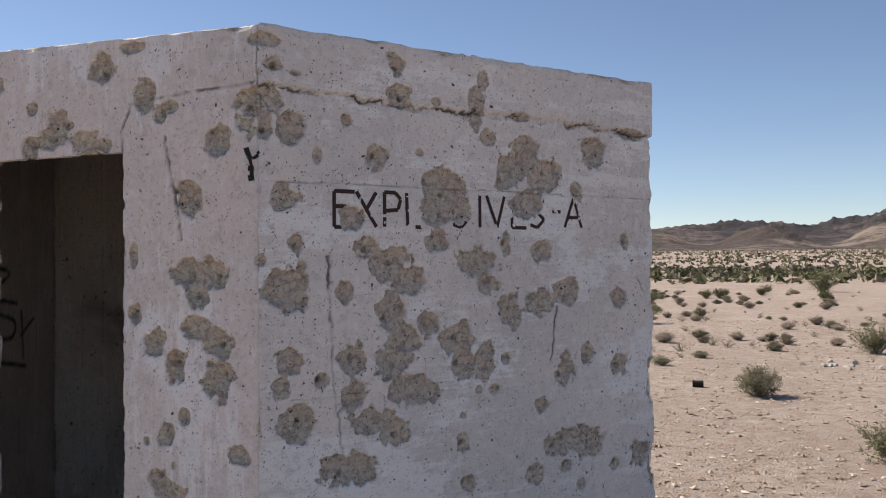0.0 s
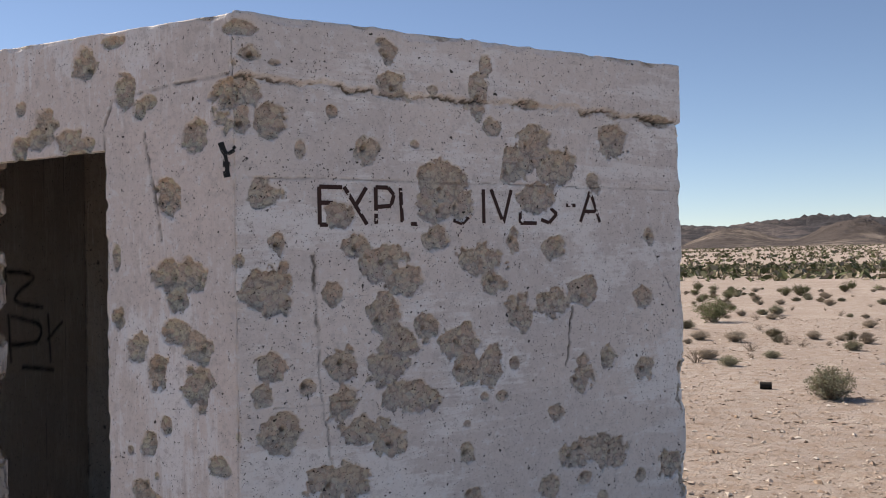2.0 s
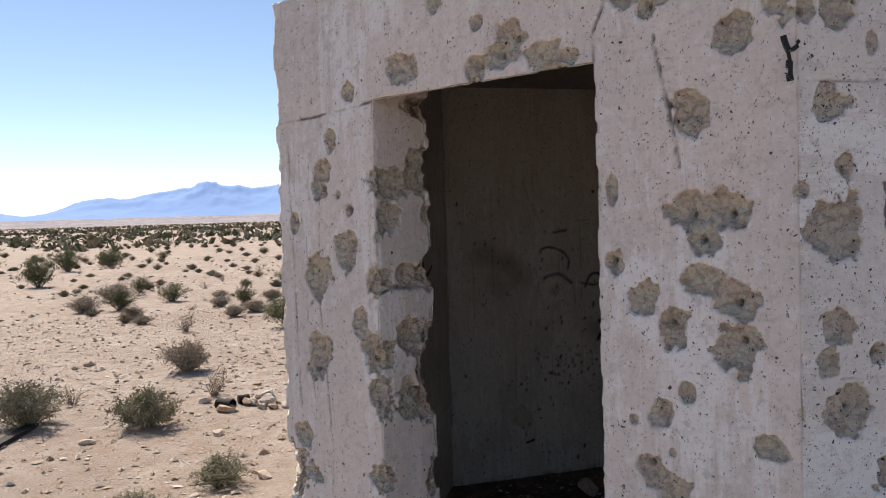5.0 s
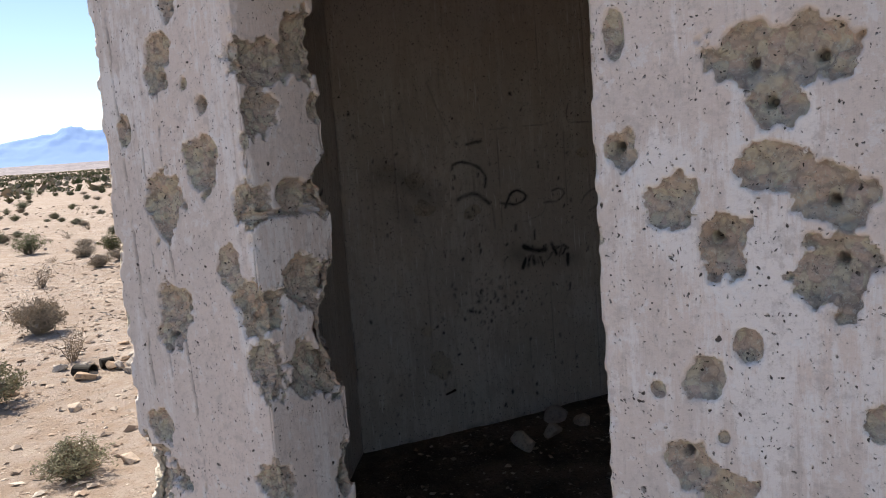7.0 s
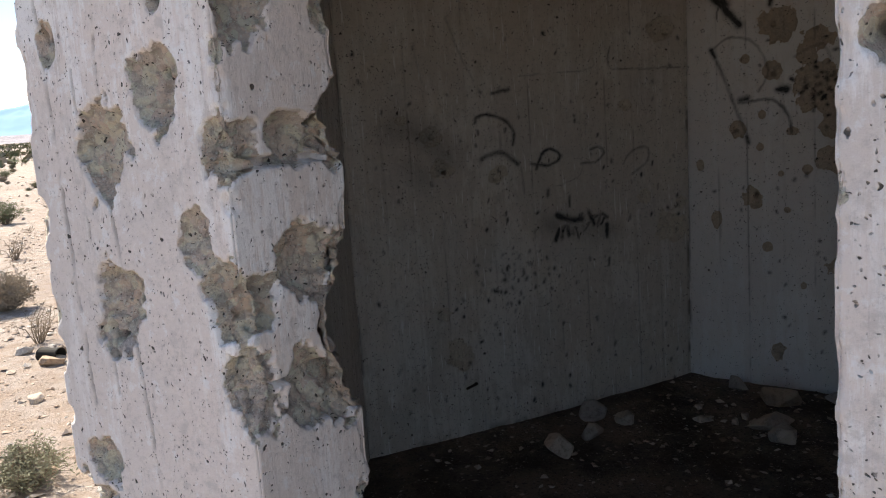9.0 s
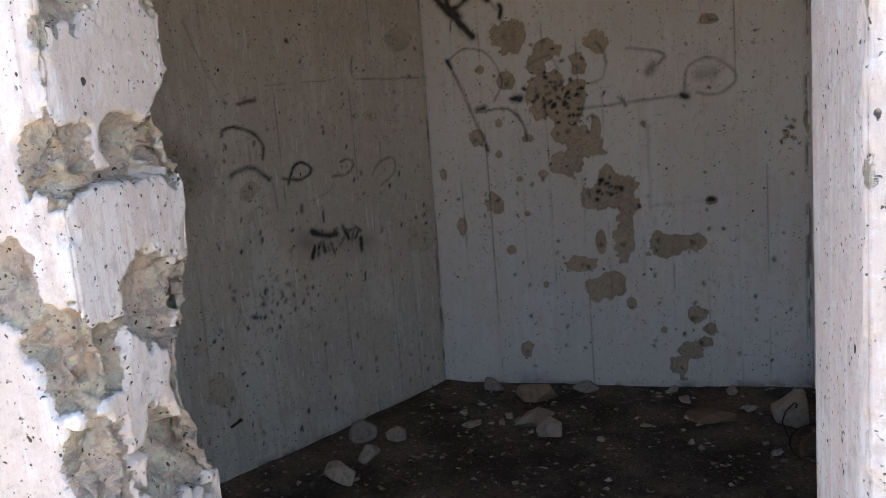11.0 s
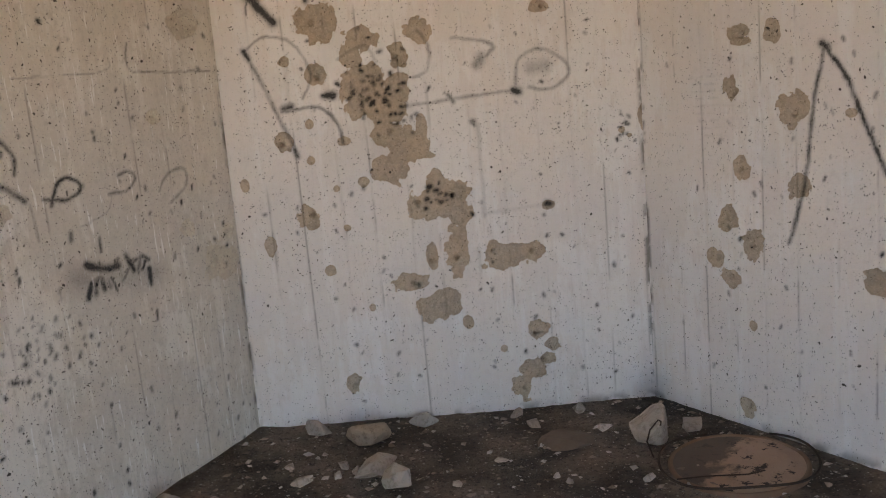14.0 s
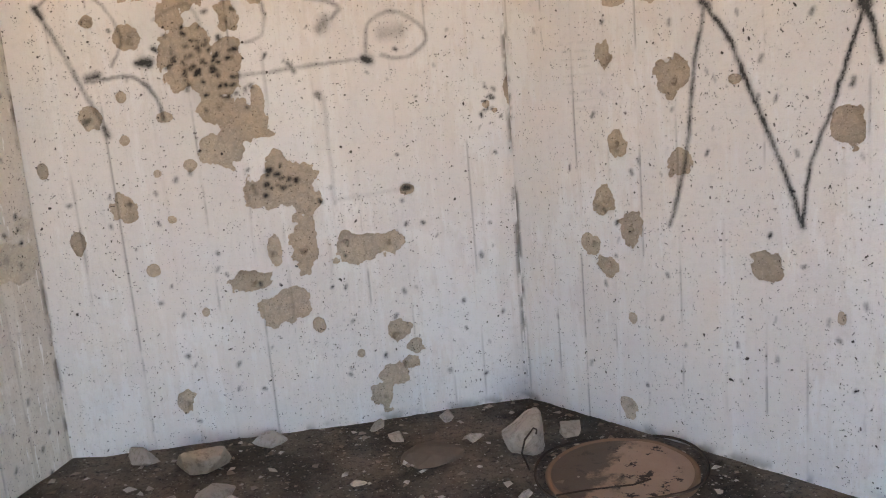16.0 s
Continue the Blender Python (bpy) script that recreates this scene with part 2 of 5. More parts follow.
CONCRETE, SAND, DIRT = plain_concrete(), sand(), dirt()
ROCK_PALE = rock("pale_rubble", (0.50, 0.40, 0.32), (0.63, 0.54, 0.46))
ROCK_BROWN = rock("brown_stone", (0.40, 0.28, 0.19), (0.50, 0.38, 0.28))
ROCK_GREY = rock("grey_rubble", (0.40, 0.36, 0.32), (0.52, 0.48, 0.44))


def lid_steel():
    """Rust-pink flaking paint, with dirt drifted over one side and dark scabs."""
    m = Nodes("flaking_rusted_lid", 0.85, 0.05)
    c = m.mix(m.noise(10, 6, 0.7), (0.42, 0.265, 0.18), (0.52, 0.37, 0.27))
    c = m.mix(m.ramp(m.noise(17, 5, 0.7), (0.58, 0.0), (0.62, 0.95)), c, (0.05, 0.035, 0.028))
    grad = m.put("ShaderNodeSeparateXYZ", Vector=m.coord).outputs["X"]
    drift = m.math("ADD", m.math("MULTIPLY", grad, -2.2), m.math("SUBTRACT", m.noise(7, 6, 0.7), 0.42))
    c = m.mix(m.ramp(drift, (0.10, 0.0), (0.22, 0.9)), c, (0.13, 0.10, 0.078))
    m.bump(m.noise(40, 8, 0.75), 0.8, 0.006)
    return m.done(c)


LID = lid_steel()
RUST = simple("rusted_steel", (0.20, 0.115, 0.07), (0.33, 0.215, 0.145), 14, 0.85, 0.15, 0.5)
WIRE = simple("rusty_wire", (0.06, 0.045, 0.035), (0.12, 0.08, 0.055), 30, 0.8, 0.3)
CHAR = simple("charred_black", (0.012, 0.011, 0.010), (0.03, 0.026, 0.022), 20, 0.85)
LETTER = simple("dark_brown_sign_paint", (0.035, 0.018, 0.016), (0.075, 0.042, 0.036), 40, 0.8)
BLACK = simple("black_paint", (0.012, 0.012, 0.013), (0.03, 0.03, 0.03), 40, 0.7)
TWIG = simple("dry_twig", (0.17, 0.13, 0.095), (0.27, 0.215, 0.16), 30, 0.9)
TWIG_PALE = simple("bleached_twig", (0.25, 0.20, 0.15), (0.35, 0.29, 0.23), 30, 0.9)
LEAF_GREY = simple("grey_green_leaf", (0.17, 0.17, 0.105), (0.27, 0.26, 0.175), 12, 0.85)
LEAF_GREEN = simple("olive_green_leaf", (0.085, 0.10, 0.040), (0.16, 0.165, 0.075), 12, 0.75)
LEAF_DRY = simple("dry_grey_leaf", (0.27, 0.225, 0.17), (0.36, 0.305, 0.24), 12, 0.9)


def hillside(name, dark, light):
    m = Nodes(name, 0.95)
    c = m.mix(m.ramp(m.noise(0.010, 7, 0.7), (0.46, 0.0), (0.60, 1.0)), dark, light)
    c = m.mix(m.ramp(m.noise(0.045, 7, 0.75), (0.42, 0.85), (0.54, 0.0)), c, tuple(v * 0.65 for v in dark))
    m.bump(m.noise(0.03, 8, 0.7), 1.0, 14.0)
    return m.done(c)


HILL = hillside("rocky_hillside", (0.048, 0.044, 0.048), (0.15, 0.122, 0.112))
PALE_HILL = hillside("pale_knoll", (0.10, 0.08, 0.07), (0.30, 0.245, 0.20))
# pale gravel, with the bluish haze of distance mixed into its colour
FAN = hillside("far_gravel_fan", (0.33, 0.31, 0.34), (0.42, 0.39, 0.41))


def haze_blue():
    """Mountains many kilometres off; the blue air before them is painted in, as colour and faint glow."""
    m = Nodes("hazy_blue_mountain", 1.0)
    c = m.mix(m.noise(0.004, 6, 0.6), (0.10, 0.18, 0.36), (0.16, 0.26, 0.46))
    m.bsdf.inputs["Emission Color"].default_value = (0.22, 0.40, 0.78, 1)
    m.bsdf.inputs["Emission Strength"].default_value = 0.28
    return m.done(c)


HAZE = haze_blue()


# ---------------------------------------------------------------- mesh helpers
def part(name, bm, material, parent=None, label=""):
    """Links a bmesh as one mesh object, under parent if there is one."""
    me = bpy.data.meshes.new(name)
    bm.to_mesh(me)
    bm.free()
    me.materials.append(material)
    ob = new(name, me)
    if parent:
        ob.parent = parent
    return tagged(ob, label)


def grid_mesh(name, blocks, material, attrs=()):
    """One mesh from blocks of (points (a, b, 3), {attribute: values (a, b)})."""
    verts, faces, vals, base = [], [], {a: [] for a in attrs}, 0
    for pts, at in blocks:
        a, b = pts.shape[:2]
        verts.append(pts.reshape(-1, 3))
        idx = np.arange(a * b).reshape(a, b) + base
        faces.append(np.stack([idx[:-1, :-1], idx[1:, :-1], idx[1:, 1:], idx[:-1, 1:]], -1).reshape(-1, 4))
        for k in attrs:
            vals[k].append(np.asarray(at.get(k, np.zeros((a, b)))).reshape(-1))
        base += a * b
    v, f = np.concatenate(verts), np.concatenate(faces)
    me = bpy.data.meshes.new(name)
    me.vertices.add(len(v))
    me.vertices.foreach_set("co", v.astype(np.float32).ravel())
    me.loops.add(f.size)
    me.loops.foreach_set("vertex_index", f.astype(np.int32).ravel())
    me.polygons.add(len(f))
    me.polygons.foreach_set("loop_start", np.arange(0, f.size, 4, dtype=np.int32))
    me.polygons.foreach_set("use_smooth", np.ones(len(f), dtype=bool))
    me.update(calc_edges=True)
    for k in attrs:
        me.attributes.new(k, "FLOAT", "POINT").data.foreach_set("value", np.concatenate(vals[k]).astype(np.float32))
    me.validate()
    me.materials.append(material)
    return new(name, me)


# ---------------------------------------------------------------- the bunker's plan: a hexagon
Z_BASE, Z_TOP, Z_CEIL, Z_LINTEL, Z_SOFFIT = -0.12, 2.54, 2.46, 2.10, 2.195
ST = 0.005
ROWS_LOW, ROWS_HIGH = int(round((Z_LINTEL - Z_BASE) / ST)), int(round((Z_TOP - Z_LINTEL) / ST))
DOOR_L, DOOR_R = -0.535, 0.424
OUTER = {-90: 1.767, -30: 1.762, 30: 1.745, 90: 1.870, 150: 1.870, 210: 1.862}
INNER = {-90: 1.465, -30: 1.484, 30: 1.590, 90: 1.590, 150: 1.588, 210: 1.584}


def normal_of(deg):
    return np.array((math.cos(radians(deg)), math.sin(radians(deg)), 0.0))


def corner(table, a, b):
    """Where the faces with the normals a and b degrees meet."""
    m = np.array([normal_of(a)[:2], normal_of(b)[:2]])
    return np.linalg.solve(m, np.array([table[a], table[b]]))


def on_face(table, deg, u, z):
    """A point of a face: u metres along it from the foot of its normal."""
    n = normal_of(deg)
    t = np.array((-n[1], n[0], 0.0))
    return n * table[deg] + t * u + np.array((0, 0, z))


# Patches where bullets and weather took the face off: along the face, height, half width, half height
SPALL_RIGHT = [
    (-0.985, 2.25, 0.062, 0.045), (-0.995, 2.165, 0.035, 0.05), (-0.08, 2.34, 0.04, 0.10), (-0.05, 2.44, 0.03, 0.05), (0.16, 2.30, 0.05, 0.02),
    (-0.972, 2.39, 0.037, 0.034), (-1.003, 2.482, 0.063, 0.029), (-1.071, 2.235, 0.091, 0.057), (-1.072, 2.169, 0.045, 0.057), (-0.906, 2.165, 0.059, 0.054),
    (-0.681, 2.209, 0.021, 0.02), (-0.795, 2.075, 0.022, 0.032), (-0.548, 2.077, 0.044, 0.05), (-0.356, 2.116, 0.019, 0.015), (-0.918, 1.917, 0.064, 0.05),
    (-0.23, 1.981, 0.097, 0.083), (-0.272, 1.891, 0.082, 0.055), (-0.161, 1.905, 0.057, 0.056), (-0.653, 1.853, 0.053, 0.043), (-0.012, 2.197, 0.037, 0.035),
    (0.188, 2.142, 0.112, 0.071), (0.301, 2.065, 0.083, 0.073), (0.077, 2.029, 0.054, 0.035), (0.201, 1.928, 0.088, 0.059), (0.108, 2.078, 0.062, 0.07),
    (0.59, 2.182, 0.082, 0.076), (0.488, 2.005, 0.035, 0.045),
]
SPALL_RIGHT += [
    (0.845, 2.279, 0.089, 0.029), (0.286, 1.743, 0.053, 0.046), (0.751, 1.527, 0.05, 0.049), (0.798, 1.791, 0.031, 0.037), (-0.582, 1.748, 0.061, 0.041),
    (-0.496, 1.695, 0.094, 0.063), (-0.408, 1.631, 0.078, 0.053), (-0.077, 1.693, 0.102, 0.068), (-0.028, 1.612, 0.059, 0.046), (-0.273, 1.781, 0.048, 0.049),
    (0.073, 1.761, 0.031, 0.047), (-0.903, 1.62, 0.08, 0.078), (-0.691, 1.585, 0.035, 0.042), (-0.88, 1.766, 0.032, 0.034), (-1.013, 1.708, 0.02, 0.023),
    (-0.498, 1.506, 0.063, 0.073), (-0.443, 1.398, 0.083, 0.063), (-0.474, 1.327, 0.076, 0.063), (-0.317, 1.456, 0.054, 0.054), (-0.194, 1.394, 0.084, 0.066),
    (-0.153, 1.291, 0.057, 0.067), (-0.411, 1.226, 0.091, 0.053),
]
SPALL_RIGHT += [
    (-0.333, 1.198, 0.067, 0.054), (0.26, 1.523, 0.098, 0.054), (0.101, 1.481, 0.077, 0.064), (0.412, 1.562, 0.069, 0.055), (-0.038, 1.283, 0.056, 0.074),
    (0.068, 1.298, 0.028, 0.032), (0.417, 1.223, 0.069, 0.08), (0.548, 1.28, 0.043, 0.042), (0.75, 1.222, 0.057, 0.046), (-0.911, 1.359, 0.053, 0.048),
    (-0.937, 1.265, 0.038, 0.042), (-0.884, 1.144, 0.076, 0.063), (-0.784, 1.281, 0.028, 0.03), (-0.657, 1.34, 0.065, 0.061), (-0.651, 1.218, 0.059, 0.071),
    (-0.587, 1.119, 0.097, 0.056), (-0.477, 1.071, 0.07, 0.047), (-0.66, 0.96, 0.113, 0.061), (-0.157, 0.992, 0.036, 0.042), (0.264, 1.087, 0.039, 0.036),
    (-0.155, 1.091, 0.02, 0.016), (0.351, 0.902, 0.085, 0.054),
]
SPALL_RIGHT += [
    (0.542, 0.889, 0.099, 0.068), (0.42, 0.929, 0.069, 0.037), (0.898, 0.802, 0.09, 0.066), (0.228, 0.8, 0.049, 0.041), (0.411, 0.808, 0.041, 0.029),
    (0.716, 0.776, 0.03, 0.026), (-0.136, 0.822, 0.035, 0.033), (0.503, 0.716, 0.028, 0.025), (-0.074, 1.184, 0.02, 0.018), (0.006, 1.176, 0.03, 0.023),
    (-0.464, 2.452, 0.039, 0.043), (-0.453, 2.322, 0.051, 0.043), (-0.489, 2.487, 0.025, 0.021), (-0.282, 2.318, 0.022, 0.018), (-0.085, 2.316, 0.023, 0.02),
]
SPALL_FRONT = [
    (0.985, 2.245, 0.045, 0.05),
    (0.326, 2.428, 0.059, 0.055), (0.529, 2.313, 0.049, 0.055), (-0.211, 2.396, 0.038, 0.041), (-0.385, 2.204, 0.082, 0.061), (0.115, 2.228, 0.059, 0.055),
    (0.08, 2.177, 0.068, 0.044), (-0.031, 2.155, 0.045, 0.045), (0.29, 2.122, 0.094, 0.034), (0.244, 2.159, 0.063, 0.032), (0.597, 2.228, 0.028, 0.035),
    (0.637, 2.252, 0.04, 0.024), (0.475, 2.497, 0.058, 0.025), (0.846, 2.115, 0.051, 0.056), (0.729, 1.92, 0.054, 0.056), (0.721, 1.665, 0.071, 0.058),
    (0.809, 1.664, 0.074, 0.061), (0.758, 1.588, 0.046, 0.048), (0.58, 1.427, 0.052, 0.055), (0.744, 1.473, 0.057, 0.048), (0.854, 1.412, 0.072, 0.056),
    (0.846, 1.309, 0.066, 0.075), (0.665, 1.343, 0.053, 0.065),
]
SPALL_FRONT += [
    (0.622, 1.089, 0.035, 0.042), (0.933, 1.04, 0.045, 0.032), (0.593, 0.929, 0.042, 0.05), (0.659, 0.851, 0.048, 0.06), (0.702, 1.161, 0.024, 0.029),
    (-0.022, 2.294, 0.028, 0.025), (-0.665, 2.144, 0.036, 0.038), (-0.785, 1.973, 0.033, 0.052), (-0.861, 1.793, 0.049, 0.053), (1.08, 2.364, 0.033, 0.026),
    (-0.843, 1.857, 0.06, 0.06), (-0.745, 1.761, 0.017, 0.018), (-1.022, 1.655, 0.029, 0.048), (-0.682, 1.701, 0.027, 0.026), (-0.702, 1.555, 0.063, 0.075),
    (-0.884, 1.43, 0.081, 0.096), (-0.638, 1.277, 0.04, 0.054), (-0.54, 1.425, 0.053, 0.066), (-0.886, 1.134, 0.077, 0.083), (-0.922, 1.074, 0.052, 0.051),
    (-1.013, 0.786, 0.055, 0.054), (-1.124, 1.325, 0.02, 0.026),
]
SPALL_FRONT += [
    (-0.559, 1.144, 0.065, 0.084), (-0.538, 0.995, 0.065, 0.077), (0.481, 1.519, 0.034, 0.039), (0.478, 1.729, 0.02, 0.045), (-0.539, 0.687, 0.067, 0.049),
    (0.534, 1.066, 0.014, 0.014), (0.653, 0.99, 0.012, 0.013),
]
SPALL_JAMB = [
    (-1.666, 1.782, 0.109, 0.066), (-1.689, 1.68, 0.078, 0.08), (-1.609, 1.439, 0.053, 0.053), (-1.585, 1.203, 0.066, 0.07), (-1.731, 1.138, 0.06, 0.067),
    (-1.616, 0.971, 0.055, 0.078), (-1.756, 1.023, 0.06, 0.074),
]
SPALL_BACK = [
    (-0.608, 1.617, 0.025, 0.025), (-0.478, 1.553, 0.039, 0.04), (-0.282, 1.473, 0.099, 0.121), (-0.186, 1.364, 0.081, 0.072), (-0.321, 1.616, 0.059, 0.059),
    (-0.124, 1.602, 0.04, 0.06), (-0.143, 1.462, 0.061, 0.071), (-0.187, 1.281, 0.081, 0.062), (-0.095, 1.199, 0.093, 0.074), (-0.198, 1.125, 0.082, 0.063),
    (-0.052, 1.29, 0.025, 0.063), (0.013, 0.963, 0.106, 0.076), (-0.105, 0.954, 0.038, 0.054), (0.082, 0.911, 0.054, 0.065), (-0.008, 1.052, 0.042, 0.053),
    (0.051, 0.737, 0.054, 0.122), (-0.054, 0.717, 0.028, 0.067), (-0.171, 0.608, 0.085, 0.045), (-0.055, 0.49, 0.098, 0.074), (0.3, 0.684, 0.123, 0.057),
    (0.214, 0.717, 0.033, 0.045), (0.391, 0.695, 0.041, 0.041),
]
SPALL_BACK += [
    (-0.579, 0.95, 0.044, 0.049), (-0.757, 0.833, 0.028, 0.053), (-0.51, 0.698, 0.023, 0.024), (-0.324, 1.079, 0.027, 0.023), (-0.466, 0.169, 0.036, 0.039),
    (0.39, 0.333, 0.046, 0.048), (0.453, 0.259, 0.035, 0.031), (0.361, 0.156, 0.064, 0.06), (0.424, 0.195, 0.042, 0.036), (0.306, 0.067, 0.047, 0.06),
    (0.078, 0.401, 0.025, 0.03), (0.931, 1.249, 0.03, 0.061), (-0.392, 1.263, 0.026, 0.02), (-0.529, 1.347, 0.018, 0.022), (-0.543, 1.191, 0.022, 0.02),
    (-0.417, 0.882, 0.014, 0.015), (-0.446, 1.06, 0.014, 0.015), (-0.344, 0.512, 0.015, 0.016), (0.233, 0.26, 0.016, 0.017), (-0.646, 1.283, 0.038, 0.04),
    (-0.838, 1.112, 0.019, 0.031), (0.824, 1.199, 0.016, 0.016),
]
SPALL_BACK += [
    (0.857, 1.174, 0.014, 0.013), (0.479, 0.9, 0.029, 0.023), (-0.457, 1.767, 0.09, 0.075), (0.49, 1.756, 0.04, 0.026), (-0.031, 1.698, 0.049, 0.049),
    (-0.271, 1.685, 0.076, 0.062),
]
SPALL_FAR_RIGHT = [
    (-0.442, 1.348, 0.032, 0.045), (-0.168, 1.265, 0.06, 0.06), (-0.4, 1.047, 0.037, 0.044), (-0.145, 0.972, 0.046, 0.044), (-0.473, 0.826, 0.044, 0.053),
    (-0.347, 0.735, 0.057, 0.067), (-0.538, 0.665, 0.041, 0.04), (-0.464, 0.587, 0.053, 0.048), (0.157, 0.653, 0.052, 0.051), (0.417, 1.094, 0.048, 0.059),
    (0.06, 1.241, 0.024, 0.016), (-0.364, 0.402, 0.018, 0.022), (-0.4, 0.04, 0.035, 0.037), (-0.39, 1.525, 0.054, 0.019), (0.398, 0.52, 0.014, 0.02),
    (-0.388, 1.556, 0.064, 0.041), (-0.254, 1.55, 0.034, 0.04),
]
SPALL_LEFT = [
    (0.773, 1.801, 0.079, 0.058), (-0.455, 1.215, 0.055, 0.04), (-0.178, 1.165, 0.055, 0.044), (-0.493, 0.56, 0.047, 0.042), (-0.429, 0.362, 0.067, 0.065),
    (-0.638, 1.442, 0.03, 0.023), (-0.507, 1.362, 0.042, 0.04), (0.558, 1.437, 0.04, 0.029), (0.655, 0.977, 0.043, 0.047), (0.874, 0.935, 0.039, 0.032),
    (0.797, 0.799, 0.095, 0.08),
]

# Spray paint: (line along the face and its height), half width, strength
SPRAY_BACK = [
    ([(-0.765, 1.668), (-0.681, 1.457), (-0.595, 1.222)], 0.009, 0.50),
    ([(-0.768, 1.672), (-0.755, 1.64)], 0.012, 0.85),
    ([(-0.605, 1.245), (-0.593, 1.215)], 0.012, 0.85),
    ([(-0.632, 1.424), (-0.60, 1.43)], 0.013, 0.8),
    ([(-0.44, 1.465), (-0.415, 1.465)], 0.016, 0.8),
    ([(-0.85, 2.06), (-0.773, 1.947), (-0.633, 1.785)], 0.017, 1.0),
    ([(-0.76, 2.00), (-0.735, 1.93), (-0.672, 1.949), (-0.627, 1.982), (-0.575, 1.975), (-0.544, 1.949)], 0.013, 1.0),
    ([(-0.72, 1.92), (-0.70, 1.885)], 0.022, 0.9),
    ([(-0.735, 1.89), (-0.74, 1.82)], 0.004, 0.9),
    ([(-0.544, 1.949), (-0.518, 1.925), (-0.50, 1.90)], 0.010, 0.35),
    ([(-0.485, 1.92), (-0.478, 1.90), (-0.486, 1.86)], 0.011, 1.0),
    ([(-0.457, 1.995), (-0.40, 1.955), (-0.34, 1.95), (-0.28, 1.975)], 0.008, 0.7),
    ([(-0.768, 1.672), (-0.67, 1.731), (-0.555, 1.681), (-0.5, 1.557), (-0.548, 1.459)], 0.006, 0.45),
    ([(-0.639, 1.41), (-0.485, 1.415), (-0.412, 1.344), (-0.397, 1.257)], 0.007, 0.6),
    ([(-0.455, 1.463), (-0.417, 1.455)], 0.012, 0.9),
    ([(-0.087, 1.388), (0.076, 1.398), (0.224, 1.408), (0.375, 1.414)], 0.008, 0.4),
    ([(0.077, 1.416), (0.096, 1.389)], 0.01, 0.7),
    ([(0.365, 1.415), (0.384, 1.408)], 0.014, 0.95),
]
SPRAY_BACK += [
    ([(0.375, 1.414), (0.387, 1.535), (0.483, 1.578), (0.587, 1.52), (0.597, 1.454), (0.513, 1.406), (0.43, 1.421)], 0.008, 0.4),
    ([(0.445, 1.505), (0.505, 1.511)], 0.03, 0.35),
    ([(0.114, 1.654), (0.235, 1.635), (0.287, 1.605), (0.256, 1.567)], 0.008, 0.45),
    ([(0.206, 1.533), (0.232, 1.562)], 0.022, 0.5),
    ([(-0.031, 1.698), (0.01, 1.633), (-0.003, 1.535), (-0.068, 1.504)], 0.007, 0.4),
    ([(-0.379, 1.609), (-0.26, 1.659), (-0.215, 1.568)], 0.007, 0.3),
    ([(0.17, 1.3), (0.177, 1.292)], 0.011, 0.7),
    ([(0.468, 0.911), (0.487, 0.905)], 0.013, 0.75),
]
SPRAY_BACK += [
    ([(0.194, 1.281), (0.195, 1.053), (0.194, 0.872)], 0.01, 0.22),
    ([(0.188, 0.886), (0.467, 0.906)], 0.012, 0.16),
]
SPRAY_FAR_RIGHT = [
    ([(-0.191, 0.757), (-0.148, 0.896), (-0.11, 1.067), (-0.082, 1.284), (-0.038, 1.481)], 0.008, 0.75),
    ([(-0.038, 1.481), (0.043, 1.362), (0.135, 1.152), (0.224, 0.946), (0.277, 0.79)], 0.008, 0.95),
    ([(0.277, 0.79), (0.297, 0.966), (0.36, 1.13), (0.407, 1.271), (0.452, 1.426)], 0.007, 0.85),
    ([(0.452, 1.426), (0.48, 1.356), (0.502, 1.265)], 0.009, 1.0),
    ([(-0.046, 1.487), (-0.028, 1.475)], 0.013, 1.0),
    ([(0.446, 1.427), (0.461, 1.421)], 0.015, 1.0),
]
SPRAY_LEFT = [
    ([(-0.279, 1.411), (-0.263, 1.437), (-0.197, 1.44), (-0.119, 1.408), (-0.079, 1.35), (-0.088, 1.296)], 0.007, 0.8),
    ([(-0.253, 1.24), (-0.213, 1.261), (-0.137, 1.26), (-0.068, 1.205)], 0.011, 0.8),
    ([(-0.049, 1.192), (-0.041, 1.067)], 0.006, 0.35),
    ([(0.004, 1.201), (0.094, 1.185), (0.162, 1.218), (0.133, 1.258), (0.076, 1.251), (0.03, 1.17)], 0.007, 0.8),
    ([(0.285, 1.179), (0.363, 1.179), (0.417, 1.217), (0.39, 1.249), (0.34, 1.237)], 0.006, 0.6),
    ([(0.301, 1.182), (0.26, 1.115), (0.135, 1.081)], 0.004, 0.25),
    ([(0.53, 1.153), (0.583, 1.21), (0.673, 1.226), (0.681, 1.161), (0.584, 1.096)], 0.006, 0.4),
    ([(0.134, 0.94), (0.199, 0.913), (0.276, 0.909)], 0.016, 1.0),
]
SPRAY_LEFT += [
    ([(0.18, 0.888), (0.16, 0.856)], 0.012, 0.9),
    ([(0.302, 0.877), (0.363, 0.916)], 0.008, 0.7),
    ([(0.42, 0.863), (0.415, 0.806)], 0.013, 1.0),
    ([(0.08, 0.907), (0.444, 0.838)], 0.06, 0.3),
    ([(-0.182, 1.535), (-0.097, 1.55)], 0.008, 0.7),
    ([(0.475, 1.718), (0.468, 1.628), (0.624, 1.613), (0.881, 1.607)], 0.004, 0.55),
    ([(-0.044, 1.61), (0.159, 1.611), (0.358, 1.627), (0.376, 1.661)], 0.003, 0.4),
    ([(-0.554, 1.769), (-0.525, 1.597)], 0.005, 0.25),
]
